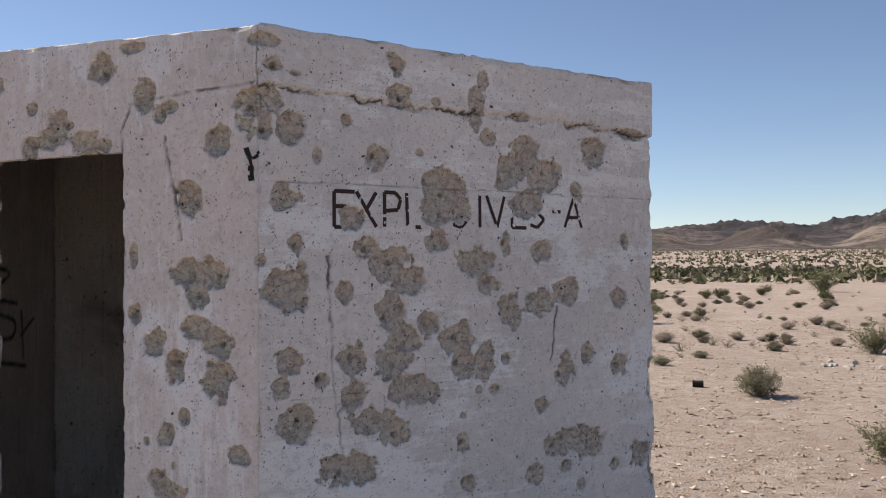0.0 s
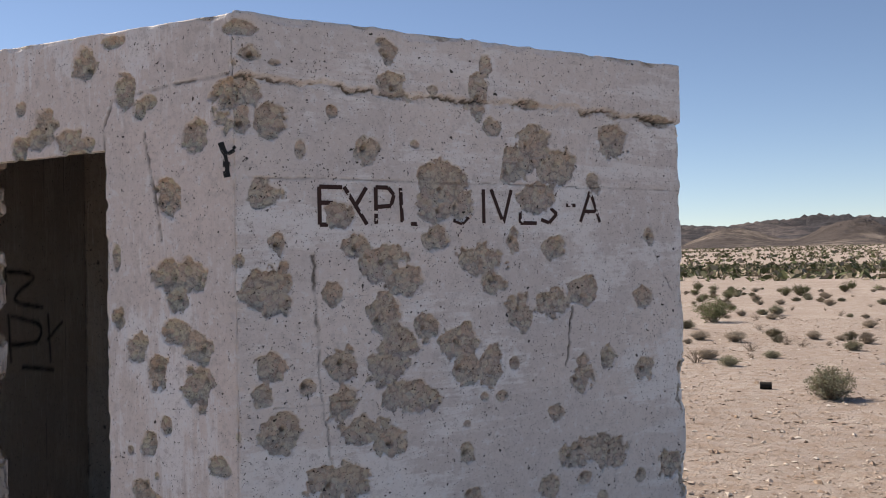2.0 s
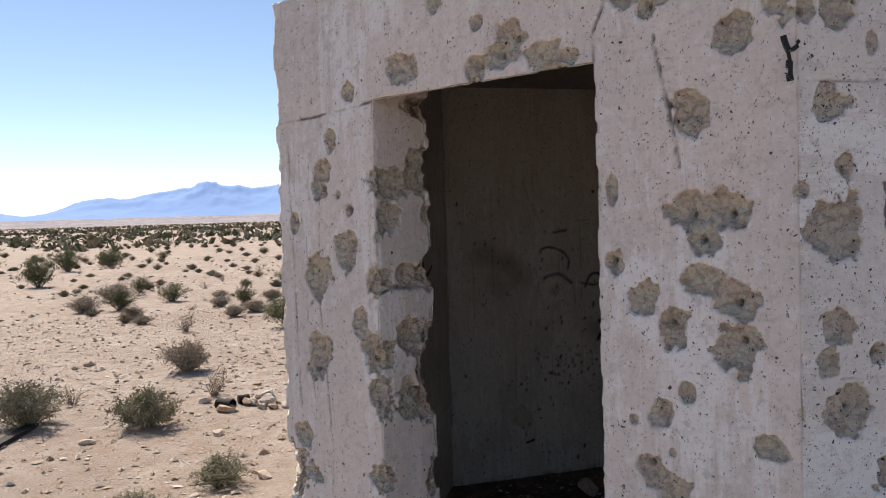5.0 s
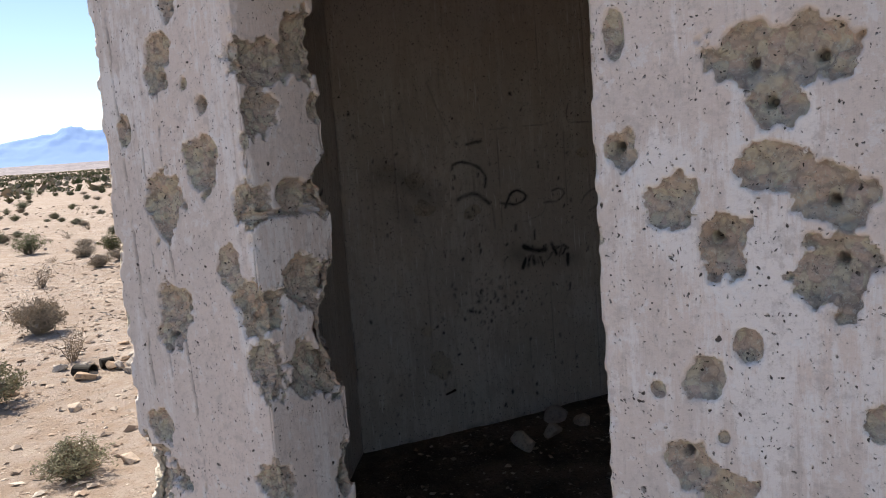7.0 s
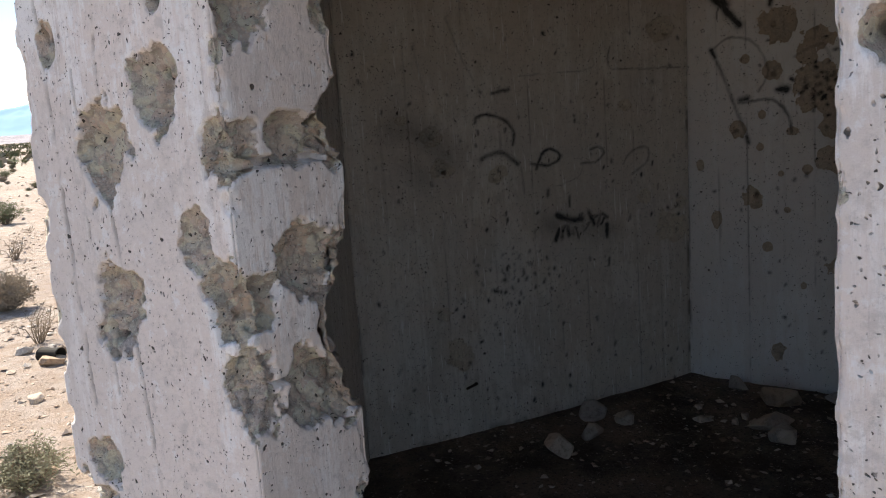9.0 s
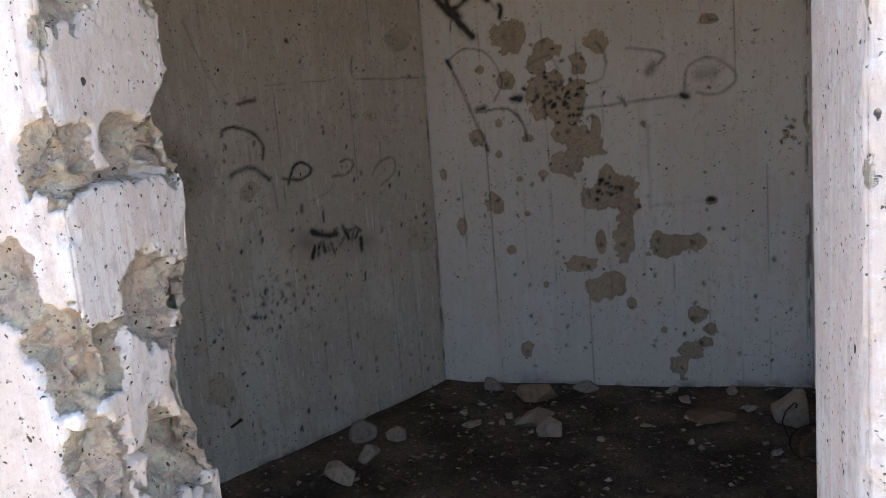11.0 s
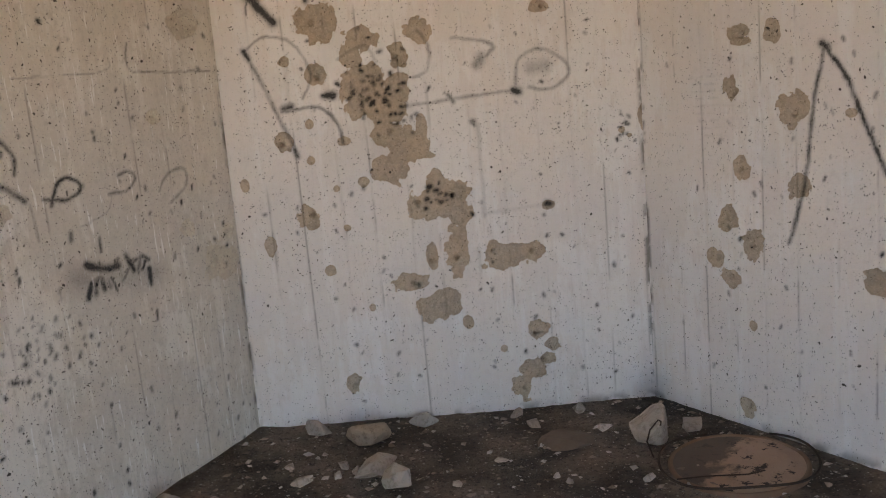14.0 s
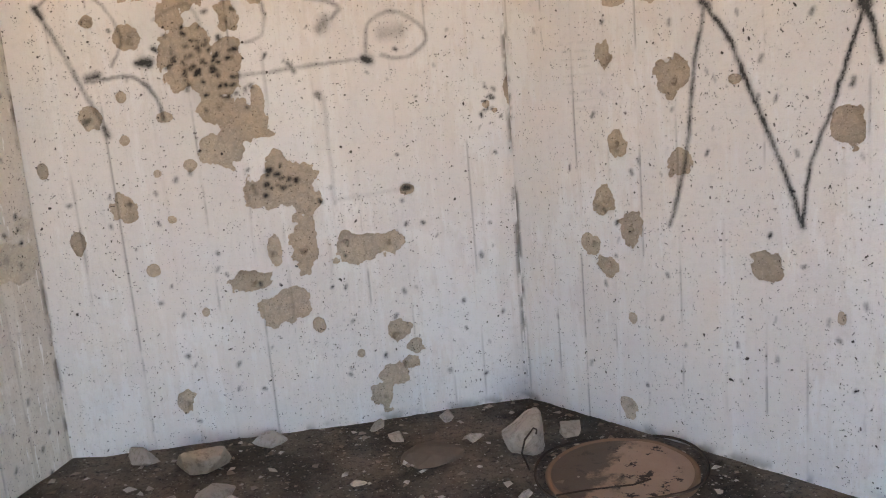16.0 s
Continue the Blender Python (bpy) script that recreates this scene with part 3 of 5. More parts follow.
SPRAY_LEFT += [
    ([(-0.391, 1.875), (-0.338, 1.728), (-0.272, 1.596)], 0.005, 0.3),
    ([(0.426, 0.694), (0.417, 0.657)], 0.006, 0.9),
    ([(0.09, 1.069), (0.087, 1.047)], 0.01, 0.8),
    ([(0.21, 1.027), (0.203, 0.98)], 0.006, 0.8),
]


# remains of large black lettering that cannot be read
SPRAY_FRONT_LEFT = [
    ([(0.188, 1.691), (-0.149, 1.656), (0.095, 1.539), (-0.255, 1.476)], 0.012, 0.85),
    ([(0.162, 1.452), (0.136, 1.211)], 0.012, 0.85),
    ([(0.130, 1.450), (-0.215, 1.381), (-0.175, 1.288), (0.121, 1.300)], 0.012, 0.85),
    ([(-0.330, 1.423), (-0.362, 1.155)], 0.012, 0.85),
    ([(-0.326, 1.291), (-0.532, 1.376)], 0.012, 0.85),
    ([(0.191, 1.573), (0.187, 1.721)], 0.012, 0.85),
    ([(0.005, 1.166), (-0.400, 1.101)], 0.012, 0.85),
]

SOOT = random.Random(31)
SPRAY_LEFT += [([(-0.68, 1.42), (-0.42, 1.29)], 0.075, 0.34), ([(-0.60, 1.25), (-0.56, 1.18)], 0.06, 0.25)]
for k in range(16):
    u, z = SOOT.uniform(0.13, 0.42), SOOT.uniform(0.86, 0.95)
    SPRAY_LEFT.append(([(u, z), (u + SOOT.uniform(-0.03, 0.03), z - SOOT.uniform(0.01, 0.06))], SOOT.uniform(0.005, 0.014), SOOT.uniform(0.5, 1.0)))
for k in range(60):
    u, z = SOOT.gauss(-0.10, 0.13), SOOT.gauss(0.66, 0.075)
    SPRAY_LEFT.append(([(u, z), (u + SOOT.uniform(-0.006, 0.006), z - SOOT.uniform(0.002, 0.012))], SOOT.uniform(0.004, 0.009), SOOT.uniform(0.35, 0.9)))
for k in range(120):
    u, z = SOOT.uniform(-0.85, 0.88), SOOT.uniform(0.0, 1.8)
    SPRAY_LEFT.append(([(u, z), (u + SOOT.uniform(-0.006, 0.006), z - SOOT.uniform(0.002, 0.016))], SOOT.uniform(0.004, 0.008), SOOT.uniform(0.4, 0.9)))
for k in range(80):
    u, z = SOOT.uniform(-0.85, 0.88), SOOT.uniform(0.08, 1.8)
    SPRAY_BACK.append(([(u, z), (u + SOOT.uniform(-0.008, 0.008), z - SOOT.uniform(0.002, 0.012))], SOOT.uniform(0.004, 0.008), SOOT.uniform(0.4, 0.85)))
# bullet holes in two flaked patches, their dark insides painted as black dots
for k in range(70):
    u, z = SOOT.gauss(-0.20, 0.075), SOOT.gauss(1.46, 0.075)
    SPRAY_BACK.append(([(u, z), (u + SOOT.uniform(-0.012, 0.012), z - SOOT.uniform(-0.004, 0.012))], SOOT.uniform(0.004, 0.009), SOOT.uniform(0.6, 1.0)))
for k in range(16):
    u, z = SOOT.gauss(-0.03, 0.04), SOOT.gauss(0.975, 0.03)
    SPRAY_BACK.append(([(u, z), (u + SOOT.uniform(-0.01, 0.01), z)], SOOT.uniform(0.005, 0.011), SOOT.uniform(0.6, 1.0)))
for k in range(12):
    u, z = SOOT.gauss(0.84, 0.03), SOOT.gauss(1.19, 0.035)
    SPRAY_BACK.append(([(u, z), (u + SOOT.uniform(-0.008, 0.008), z)], SOOT.uniform(0.004, 0.008), 0.85))
for k in range(50):
    u, z = SOOT.uniform(-0.80, 0.70), SOOT.uniform(0.08, 1.5)
    SPRAY_FAR_RIGHT.append(([(u, z), (u + SOOT.uniform(-0.008, 0.008), z - SOOT.uniform(0.002, 0.02))], SOOT.uniform(0.004, 0.007), SOOT.uniform(0.35, 0.8)))
# faint pencilled lines of small writing that cannot be read
for k in range(9):
    u0, z0 = -0.66 + 0.02 * SOOT.random() + 0.008 * k, 1.40 - 0.029 * k
    for w in range(SOOT.randint(2, 4)):
        ln = SOOT.uniform(0.03, 0.055)
        SPRAY_FAR_RIGHT.append(([(u0, z0), (u0 + ln, z0 + SOOT.uniform(-0.003, 0.003))], 0.006, 0.13))
        u0 += ln + 0.02


class Crater:
    def __init__(self, centre, tangent, normal, ru, rz, depth, seed, bare=1.0):
        self.bare = bare
        self.c, self.t, self.n, self.ru, self.rz, self.depth, self.seed = centre, tangent, normal, ru, rz, depth, seed


def craters_on(table, deg, patches, depth, flip=1):
    n = normal_of(deg)
    t = np.array((-n[1], n[0], 0.0))
    out = []
    for k, (u, z, ru, rz) in enumerate(patches):
        out.append(Crater(on_face(table, deg, u * flip, z), t, n, ru, rz, min(depth * 1.7, depth * (0.30 + 10 * min(ru, rz))), k))
    return out


def pebbles(p, freq, seed):
    """Distance to the nearest of scattered points, in cells: rounded lumps with creases between them."""
    p = p * freq
    i = np.floor(p).astype(np.int64)
    best = np.full(len(p), 9.0)
    for a in (-1, 0, 1):
        for b in (-1, 0, 1):
            for c in (-1, 0, 1):
                x, y, z = i[:, 0] + a, i[:, 1] + b, i[:, 2] + c
                q = np.stack([x + lattice(x, y, z, seed), y + lattice(x, y, z, seed + 1), z + lattice(x, y, z, seed + 2)], 1)
                best = np.minimum(best, np.sum((p - q) ** 2, 1))
    return np.sqrt(best)


def relief(p, n, craters, rough=0.0012, bite=0.75, hole=True):
    """Wears the points p (m, 3) in along -n: craters, roughness. Returns the new points and the bared share."""
    depth = np.zeros(len(p))
    bared = np.zeros(len(p))
    wob = fbm(p, 11, 4, 3)
    wob2 = fbm(p, 42, 3, 4)
    for cr in craters:
        d = p - cr.c
        near = np.nonzero((np.abs(d[:, 2]) < 1.6 * cr.rz + 0.02) & (np.abs(d @ cr.t) < 1.6 * cr.ru + 0.02) & (np.abs(d @ cr.n) < 0.25))[0]
        if not len(near):
            continue
        d = d[near]
        rn = max(0.05, 1.3 * min(cr.ru, cr.rz))
        q = np.sqrt((d @ cr.t / cr.ru) ** 2 + (d[:, 2] / cr.rz) ** 2 + (d @ cr.n / rn) ** 2)
        size = min(cr.ru, cr.rz)
        soft_edge = min(0.35, 0.014 / size)
        q = q + (0.85 * wob[near] + 0.60 * wob2[near]) * bite * (1.0 if size > 0.03 else 0.55)
        mask = smooth(1.0 + soft_edge, 1.0 - soft_edge, q) * cr.bare
        deep = cr.depth * (0.42 * smooth(1.05, 0.93, q) + 0.85 * np.clip(1 - np.clip(q, 0, 1) ** 2, 0, 1))
        if hole and cr.seed % 5 < 3 and min(cr.ru, cr.rz) > 0.025:
            off = np.array(((cr.seed * 37 % 11) / 11 - 0.5, (cr.seed * 53 % 13) / 13 - 0.5)) * 0.8
            hd = np.hypot(d @ cr.t - off[0] * cr.ru, d[:, 2] - off[1] * cr.rz)
            deep = deep + 0.040 * smooth(0.012, 0.006, hd)
        depth[near] = np.maximum(depth[near], deep)
        bared[near] = np.maximum(bared[near], mask)
    ruff = rough * fbm(p, 30, 3, 11)
    hurt = np.nonzero(bared > 0.02)[0]
    if len(hurt):
        ph = p[hurt]
        lump = 0.012 * (pebbles(ph, 38, 91) - 0.55) + 0.006 * (pebbles(ph, 85, 97) - 0.55)
        ruff[hurt] += bared[hurt] * np.minimum(1, depth[hurt] / 0.02) * (lump + 0.012 * fbm(ph, 24, 4, 21) + 0.008 * fbm(ph, 75, 3, 31))
    scale = np.minimum(1, depth / 0.014)
    return p - n * (depth + ruff * (0.4 + 0.6 * scale))[:, None], bared


def panel(a, b, z0, z1, n, craters, step, edge=None, nz=None, extra=None, rough=0.0012, hole=True):
    """An upright face from a to b (plan) and z0 to z1, with outward normal n. edge: normals of the faces beyond
    its ends: u0, u1, v0, v1. Returns a block for grid_mesh, spall bared."""
    a, b = np.array((*a[:2], 0.0)), np.array((*b[:2], 0.0))
    nu = max(2, int(round(np.linalg.norm(b - a) / step)))
    nv = nz or max(2, int(round((z1 - z0) / step)))
    u, v = np.linspace(0, 1, nu + 1), np.linspace(0, 1, nv + 1)
    p = a + (b - a) * u[:, None, None] + np.zeros((1, nv + 1, 1))
    p = p + np.array((0, 0, 1.0)) * (z0 + (z1 - z0) * v)[None, :, None]
    nn = np.broadcast_to(np.asarray(n, float), p.shape).copy()
    for k, m in (edge or {}).items():
        sl = {"u0": np.s_[0, :], "u1": np.s_[-1, :], "v0": np.s_[:, 0], "v1": np.s_[:, -1]}[k]
        nn[sl] = nn[sl] + np.asarray(m)
    nn /= np.linalg.norm(nn, axis=2, keepdims=True)
    flat, fn = p.reshape(-1, 3), nn.reshape(-1, 3)
    q, bared = relief(flat, fn, craters, rough, hole=hole)
    # worn arrises: the rows at an edge are knocked back unevenly
    for k in (edge or {}):
        sl = {"u0": np.s_[0, :], "u1": np.s_[-1, :], "v0": np.s_[:, 0], "v1": np.s_[:, -1]}[k]
        ids = np.arange(len(flat)).reshape(nu + 1, nv + 1)[sl]
        q[ids] -= fn[ids] * (0.004 + 0.007 * np.clip(fbm(flat[ids], 9, 4, 41) + 0.2, 0, 1))[:, None]
    stain = np.zeros(len(flat))
    if extra is not None:
        q, bared, stain = extra(flat, fn, q, bared, stain)
    sh = (nu + 1, nv + 1)
    return q.reshape(*sh, 3), {"spall": bared.reshape(sh), "stain": stain.reshape(sh), "flat": flat.reshape(*sh, 3)}


ATTRS = ("spall", "spray", "stain")
N_F, N_R = normal_of(-90), normal_of(-30)
UP, EAST, WEST = np.array((0, 0, 1.0)), np.array((1.0, 0, 0)), np.array((-1.0, 0, 0))
C_AB, C_AR, C_BL = corner(OUTER, -90, -30), corner(OUTER, -30, 30), corner(OUTER, 210, -90)
FRONT = craters_on(OUTER, -90, SPALL_FRONT, 0.032)
RIGHT = craters_on(OUTER, -30, SPALL_RIGHT, 0.026)
JAMB = []
for k, (y, z, ry, rz) in enumerate(SPALL_JAMB):
    JAMB.append(Crater(np.array((DOOR_L, y, z)), np.array((0, 1.0, 0)), EAST, ry, rz, 0.040, k * 5 + 4))
# bites out of the inner arris of the left reveal: height, half height, depth
for k, (z, rz, deep, ry) in enumerate(((2.09, 0.05, 0.050, 0.10), (1.84, 0.12, 0.045, 0.10), (1.68, 0.05, 0.028, 0.05), (1.465, 0.075, 0.050, 0.055), (1.18, 0.055, 0.032, 0.055), (1.075, 0.12, 0.070, 0.09), (0.955, 0.08, 0.050, 0.08), (0.62, 0.10, 0.035, 0.06), (0.30, 0.12, 0.040, 0.06))):
    JAMB.append(Crater(np.array((DOOR_L, -INNER[-90] - 0.02, z)), np.array((0, 1.0, 0)), EAST, ry, rz, deep, k * 5 + 4))


def worn_edge(xy, bisector, seed, count, size, deep, bare, z0=-0.1, z1=2.54):
    """Chips along an upright arris."""
    rnd = random.Random(seed)
    t = np.array((-bisector[1], bisector[0], 0.0))
    out = []
    for k in range(count):
        r = size * rnd.uniform(0.4, 1.3)
        out.append(Crater(np.array((xy[0], xy[1], rnd.uniform(z0, z1))), t, bisector, r, r * rnd.uniform(0.8, 2.6), deep * rnd.uniform(0.4, 1.2), k * 5 + 4, bare * rnd.random()))
    return out


EDGES = worn_edge((DOOR_R, -OUTER[-90]), (N_F + WEST) / math.sqrt(2), 1, 46, 0.015, 0.006, 0.6, -0.1, 2.05)
EDGES += worn_edge((DOOR_L, -OUTER[-90]), (N_F + EAST) / math.sqrt(2), 2, 30, 0.016, 0.007, 0.6, -0.1, 2.05)
EDGES += worn_edge((DOOR_L, -INNER[-90]), (EAST - N_F) / math.sqrt(2), 3, 60, 0.018, 0.009, 0.5, -0.1, 2.05)
EDGES += worn_edge(C_AR, normal_of(0), 4, 60, 0.024, 0.013, 0.5)
EDGES += worn_edge(C_BL, normal_of(240), 5, 60, 0.022, 0.012, 0.6)
EDGES += worn_edge(C_AB, normal_of(-60), 6, 26, 0.016, 0.006, 0.5)
EDGES.append(Crater(np.array((C_AR[0], C_AR[1], 1.12)), normal_of(90), normal_of(0), 0.05, 0.14, 0.03, 4, 0.9))
EDGES.append(Crater(np.array((C_AR[0], C_AR[1], 0.75)), normal_of(90), normal_of(0), 0.06, 0.09, 0.03, 4, 0.9))
EDGES.append(Crater(np.array((C_BL[0], C_BL[1], 0.62)), normal_of(90), normal_of(240), 0.07, 0.14, 0.045, 4, 0.9))
rnd_top = random.Random(8)
for a, b in ((C_BL, C_AB), (C_AB, C_AR)):
    for k in range(34):
        w = rnd_top.random()
        c = a + (b - a) * w
        n_top = N_F if b is C_AB else N_R
        r = rnd_top.uniform(0.012, 0.05)
        EDGES.append(Crater(np.array((c[0], c[1], 2.54)), np.array((-n_top[1], n_top[0], 0.0)), n_top, r * 1.5, r * 0.6, rnd_top.uniform(0.002, 0.006), 4, rnd_top.random() * 0.7))
SHOT = FRONT + RIGHT + JAMB + EDGES


def cracks(lines):
    """Dark hair cracks: polylines of points on a face, as darkening."""
    def apply(flat, fn, q, bared, stain):
        gaps = 0.25 + 0.75 * smooth(-0.25, 0.15, fbm(flat, 14, 4, 66))
        w = flat + (0.012 * fbm(flat, 12, 3, 61) + 0.006 * fbm(flat, 48, 3, 62))[:, None] * np.array((1, 1, 0.5))
        for pts, width in lines:
            for p0, p1 in zip(pts[:-1], pts[1:]):
                p0, p1 = np.array(p0), np.array(p1)
                t = np.clip(((w - p0) @ (p1 - p0)) / ((p1 - p0) @ (p1 - p0)), 0, 1)
                d = np.linalg.norm(w - p0 - t[:, None] * (p1 - p0), axis=1)
                m = smooth(width * 0.9, width * 0.2, d) * gaps
                stain = np.maximum(stain, (0.9 if width > 0.0075 else 0.55) * m)
                q = q - fn * (0.006 * m)[:, None]
        return q, bared, stain
    return apply


R_AT = lambda u, z: on_face(OUTER, -30, u, z)
F_AT = lambda x, z: np.array((x, -OUTER[-90], z))
side_cracks = cracks([
    ([R_AT(-0.758, 1.72), R_AT(-0.748, 1.53), R_AT(-0.738, 1.35)], 0.009),
    ([R_AT(-0.738, 1.35), R_AT(-0.715, 1.15), R_AT(-0.706, 1.02)], 0.006),
    ([R_AT(0.36, 1.50), R_AT(0.323, 1.27)], 0.008),
    ([R_AT(0.82, 1.72), R_AT(0.93, 1.55)], 0.007),
    ([R_AT(-1.0, 1.975), R_AT(0.1, 1.985), R_AT(1.1, 1.985)], 0.005),
    ([R_AT(-0.9, 1.225), R_AT(-0.6, 1.22)], 0.005),
])


def parapet(flat, fn, q, bared, stain):
    """The parapet stands a little proud, over a broken day joint."""
    q, bared, stain = side_cracks(flat, fn, q, bared, stain)
    line = 2.292 + 0.020 * fbm(flat * np.array((1, 1, 0.0)), 5, 4, 71)
    q = q + fn * (0.010 * smooth(-0.010, 0.008, flat[:, 2] - line))[:, None]
    jag = 0.020 * fbm(flat, 22, 4, 82) + 0.010 * fbm(flat, 70, 2, 83)
    gap = np.exp(-((flat[:, 2] - line - jag) / 0.009) ** 2) * (0.62 + 0.38 * smooth(-0.25, 0.25, fbm(flat, 12, 4, 81)))
    q = q - fn * (0.022 * gap)[:, None]
    crumb = np.exp(-((flat[:, 2] - line + 0.012) / 0.022) ** 2) * smooth(-0.1, 0.3, fbm(flat, 8, 4, 84))
    return q, np.maximum(bared, np.maximum(0.75 * gap, 0.62 * crumb)), np.maximum(stain, 0.85 * smooth(0.55, 0.90, gap))


front_cracks = cracks([
    ([F_AT(0.62, 2.15), F_AT(0.66, 1.95), F_AT(0.69, 1.78)], 0.010),
    ([F_AT(-1.12, 2.07), F_AT(-0.9, 2.07), F_AT(-0.54, 2.095)], 0.009),
    ([F_AT(0.424, 2.10), F_AT(0.43, 2.2), F_AT(0.47, 2.28), F_AT(0.75, 2.30), F_AT(1.0, 2.31)], 0.010),
    ([F_AT(-1.05, 2.0), F_AT(-1.04, 1.5), F_AT(-1.02, 0.9)], 0.007),
    ([F_AT(-0.86, 1.75), F_AT(-0.88, 1.35), F_AT(-0.83, 0.8), F_AT(-0.84, 0.5)], 0.006),
    ([F_AT(-0.95, 1.6), F_AT(-0.96, 1.25), F_AT(-0.93, 0.95)], 0.005),
])


def top_line(q, low, high):
    """Tips the uneven top of a face: low and high are its rise at both ends, in metres."""
    w = smooth(2.25, Z_TOP, q[..., 2])
    q[..., 2] += w * np.linspace(low, high, q.shape[0])[:, None]
    return q


def build_front():
    """The front wall with the doorway: two piers, the lintel, the reveals and the inner face."""
    y0, y1 = -OUTER[-90], -INNER[-90]
    L, R = (DOOR_L, y0), (DOOR_R, y0)
    Li, Ri = (DOOR_L, y1), (DOOR_R, y1)
    n_l = normal_of(210)
    fine = 0.004
    zf = int(round((Z_LINTEL - Z_BASE) / fine))
    b = []
    f = dict(craters=SHOT, extra=front_cracks)
    b.append(panel(C_BL, L, Z_BASE, Z_LINTEL, N_F, step=fine, edge={"u0": n_l, "u1": EAST}, nz=zf, **f))
    b.append(panel(R, C_AB, Z_BASE, Z_LINTEL, N_F, step=ST, edge={"u0": WEST, "u1": N_R}, nz=ROWS_LOW, **f))
    for a, c, step, edge, low, high in ((C_BL, L, fine, {"u0": n_l, "v1": UP}, 0.026, 0.012), (L, R, ST, {"v0": -UP, "v1": UP}, 0.012, -0.018), (R, C_AB, ST, {"u1": N_R, "v1": UP}, -0.018, -0.035)):
        q, at = panel(a, c, Z_LINTEL, Z_TOP, N_F, step=step, edge=edge, nz=ROWS_HIGH, **f)
        b.append((top_line(q, low, high), at))
    b.append(panel(L, Li, Z_BASE, Z_LINTEL, EAST, SHOT, fine, edge={"u0": N_F, "u1": -N_F}, nz=zf))
    b.append(panel(Ri, R, Z_BASE, Z_LINTEL, WEST, SHOT, ST, edge={"u0": -N_F, "u1": N_F}, nz=ROWS_LOW))
    # the reveals go on up behind the lintel's lip
    b.append(panel((DOOR_L, y0 + 0.012), Li, Z_LINTEL, Z_SOFFIT + 0.01, EAST, SHOT, ST, edge={"u1": -N_F}))
    b.append(panel(Ri, (DOOR_R, y0 + 0.012), Z_LINTEL, Z_SOFFIT + 0.01, WEST, [], 0.01, edge={"u0": -N_F}))
    ci_l, ci_r = corner(INNER, 210, -90), corner(INNER, -90, -30)
    b.append(panel(Li, ci_l, Z_BASE, Z_LINTEL, -N_F, JAMB + EDGES, fine, edge={"u0": EAST}, nz=zf))
    b.append(panel(ci_r, Ri, Z_BASE, Z_LINTEL, -N_F, [], 0.02, edge={"u1": WEST}, nz=ROWS_LOW))
    b.append(panel(Li, ci_l, Z_LINTEL, Z_CEIL + 0.05, -N_F, JAMB + EDGES, 0.02))
    b.append(panel(ci_r, Ri, Z_LINTEL, Z_CEIL + 0.05, -N_F, [], 0.02))
    b.append(panel(Ri, Li, Z_SOFFIT, Z_CEIL + 0.05, -N_F, [], 0.02))
    # underside of the lintel: a thin lip, then crumbled back and up towards the room
    u = np.linspace(DOOR_L, DOOR_R, int(round((DOOR_R - DOOR_L) / ST)) + 1)
    w = np.linspace(0, 1, 57)
    p = np.stack(np.broadcast_arrays(u[:, None], (y0 + (y1 - y0) * w)[None, :], Z_LINTEL), -1).astype(float)
    n = np.broadcast_to(-UP, p.shape).copy()
    n[:, 0] += N_F
    n /= np.linalg.norm(n, axis=2, keepdims=True)
    q, bared = relief(p.reshape(-1, 3), n.reshape(-1, 3), SHOT, 0.006)
    q = q.reshape(p.shape)
    bay = 0.5 + 0.5 * fbm(p.reshape(-1, 3), 3.5, 3, 57).reshape(p.shape[:2])
    q[..., 2] += (Z_SOFFIT - Z_LINTEL) * (smooth(0.10, 0.55, w)[None, :] * (0.45 + 0.55 * bay) * (1 - w) + w ** 0.8)
    q[:, 0, 1] += 0.006
    b.append((q, {"spall": np.maximum(bared.reshape(p.shape[:2]), 0.8)}))
    ob = grid_mesh("wall_front", b, PAINT_OUT, ATTRS)
    return tagged(ob, "bullet-scarred whitewashed concrete bunker wall with an open doorway", "wall", kind="structure")


def build_side():
    """The wall that carries the painted sign, and the outer faces round the back."""
    b = [panel(C_AB, C_AR, Z_BASE, Z_TOP, N_R, SHOT, ST, edge={"u0": N_F, "u1": normal_of(30), "v1": UP}, extra=parapet, nz=ROWS_LOW + ROWS_HIGH)]
    top_line(b[0][0], -0.035, 0.0)
    ci = [corner(INNER, -90, -30), corner(INNER, -30, 30)]
    b.append(panel(ci[1], ci[0], Z_BASE, Z_CEIL + 0.05, -N_R, [], 0.04))
    ob = grid_mesh("wall_right", b, PAINT_SIDE, ATTRS)
    return tagged(ob, "spalled whitewashed concrete wall with a faded painted sign", "wall", kind="structure")


def rounded(pts):
    """A smooth line through the given points."""
    if len(pts) < 3:
        return pts
    out = []
    for i in range(len(pts) - 1):
        p0, p1, p2, p3 = pts[max(i - 1, 0)], pts[i], pts[i + 1], pts[min(i + 2, len(pts) - 1)]
        for k in range(5):
            t = k / 5
            out.append(tuple(0.5 * (2 * b + (c - a) * t + (2 * a - 5 * b + 4 * c - d) * t * t + (3 * b - a - 3 * c + d) * t ** 3) for a, b, c, d in zip(p0, p1, p2, p3)))
    return out + [pts[-1]]


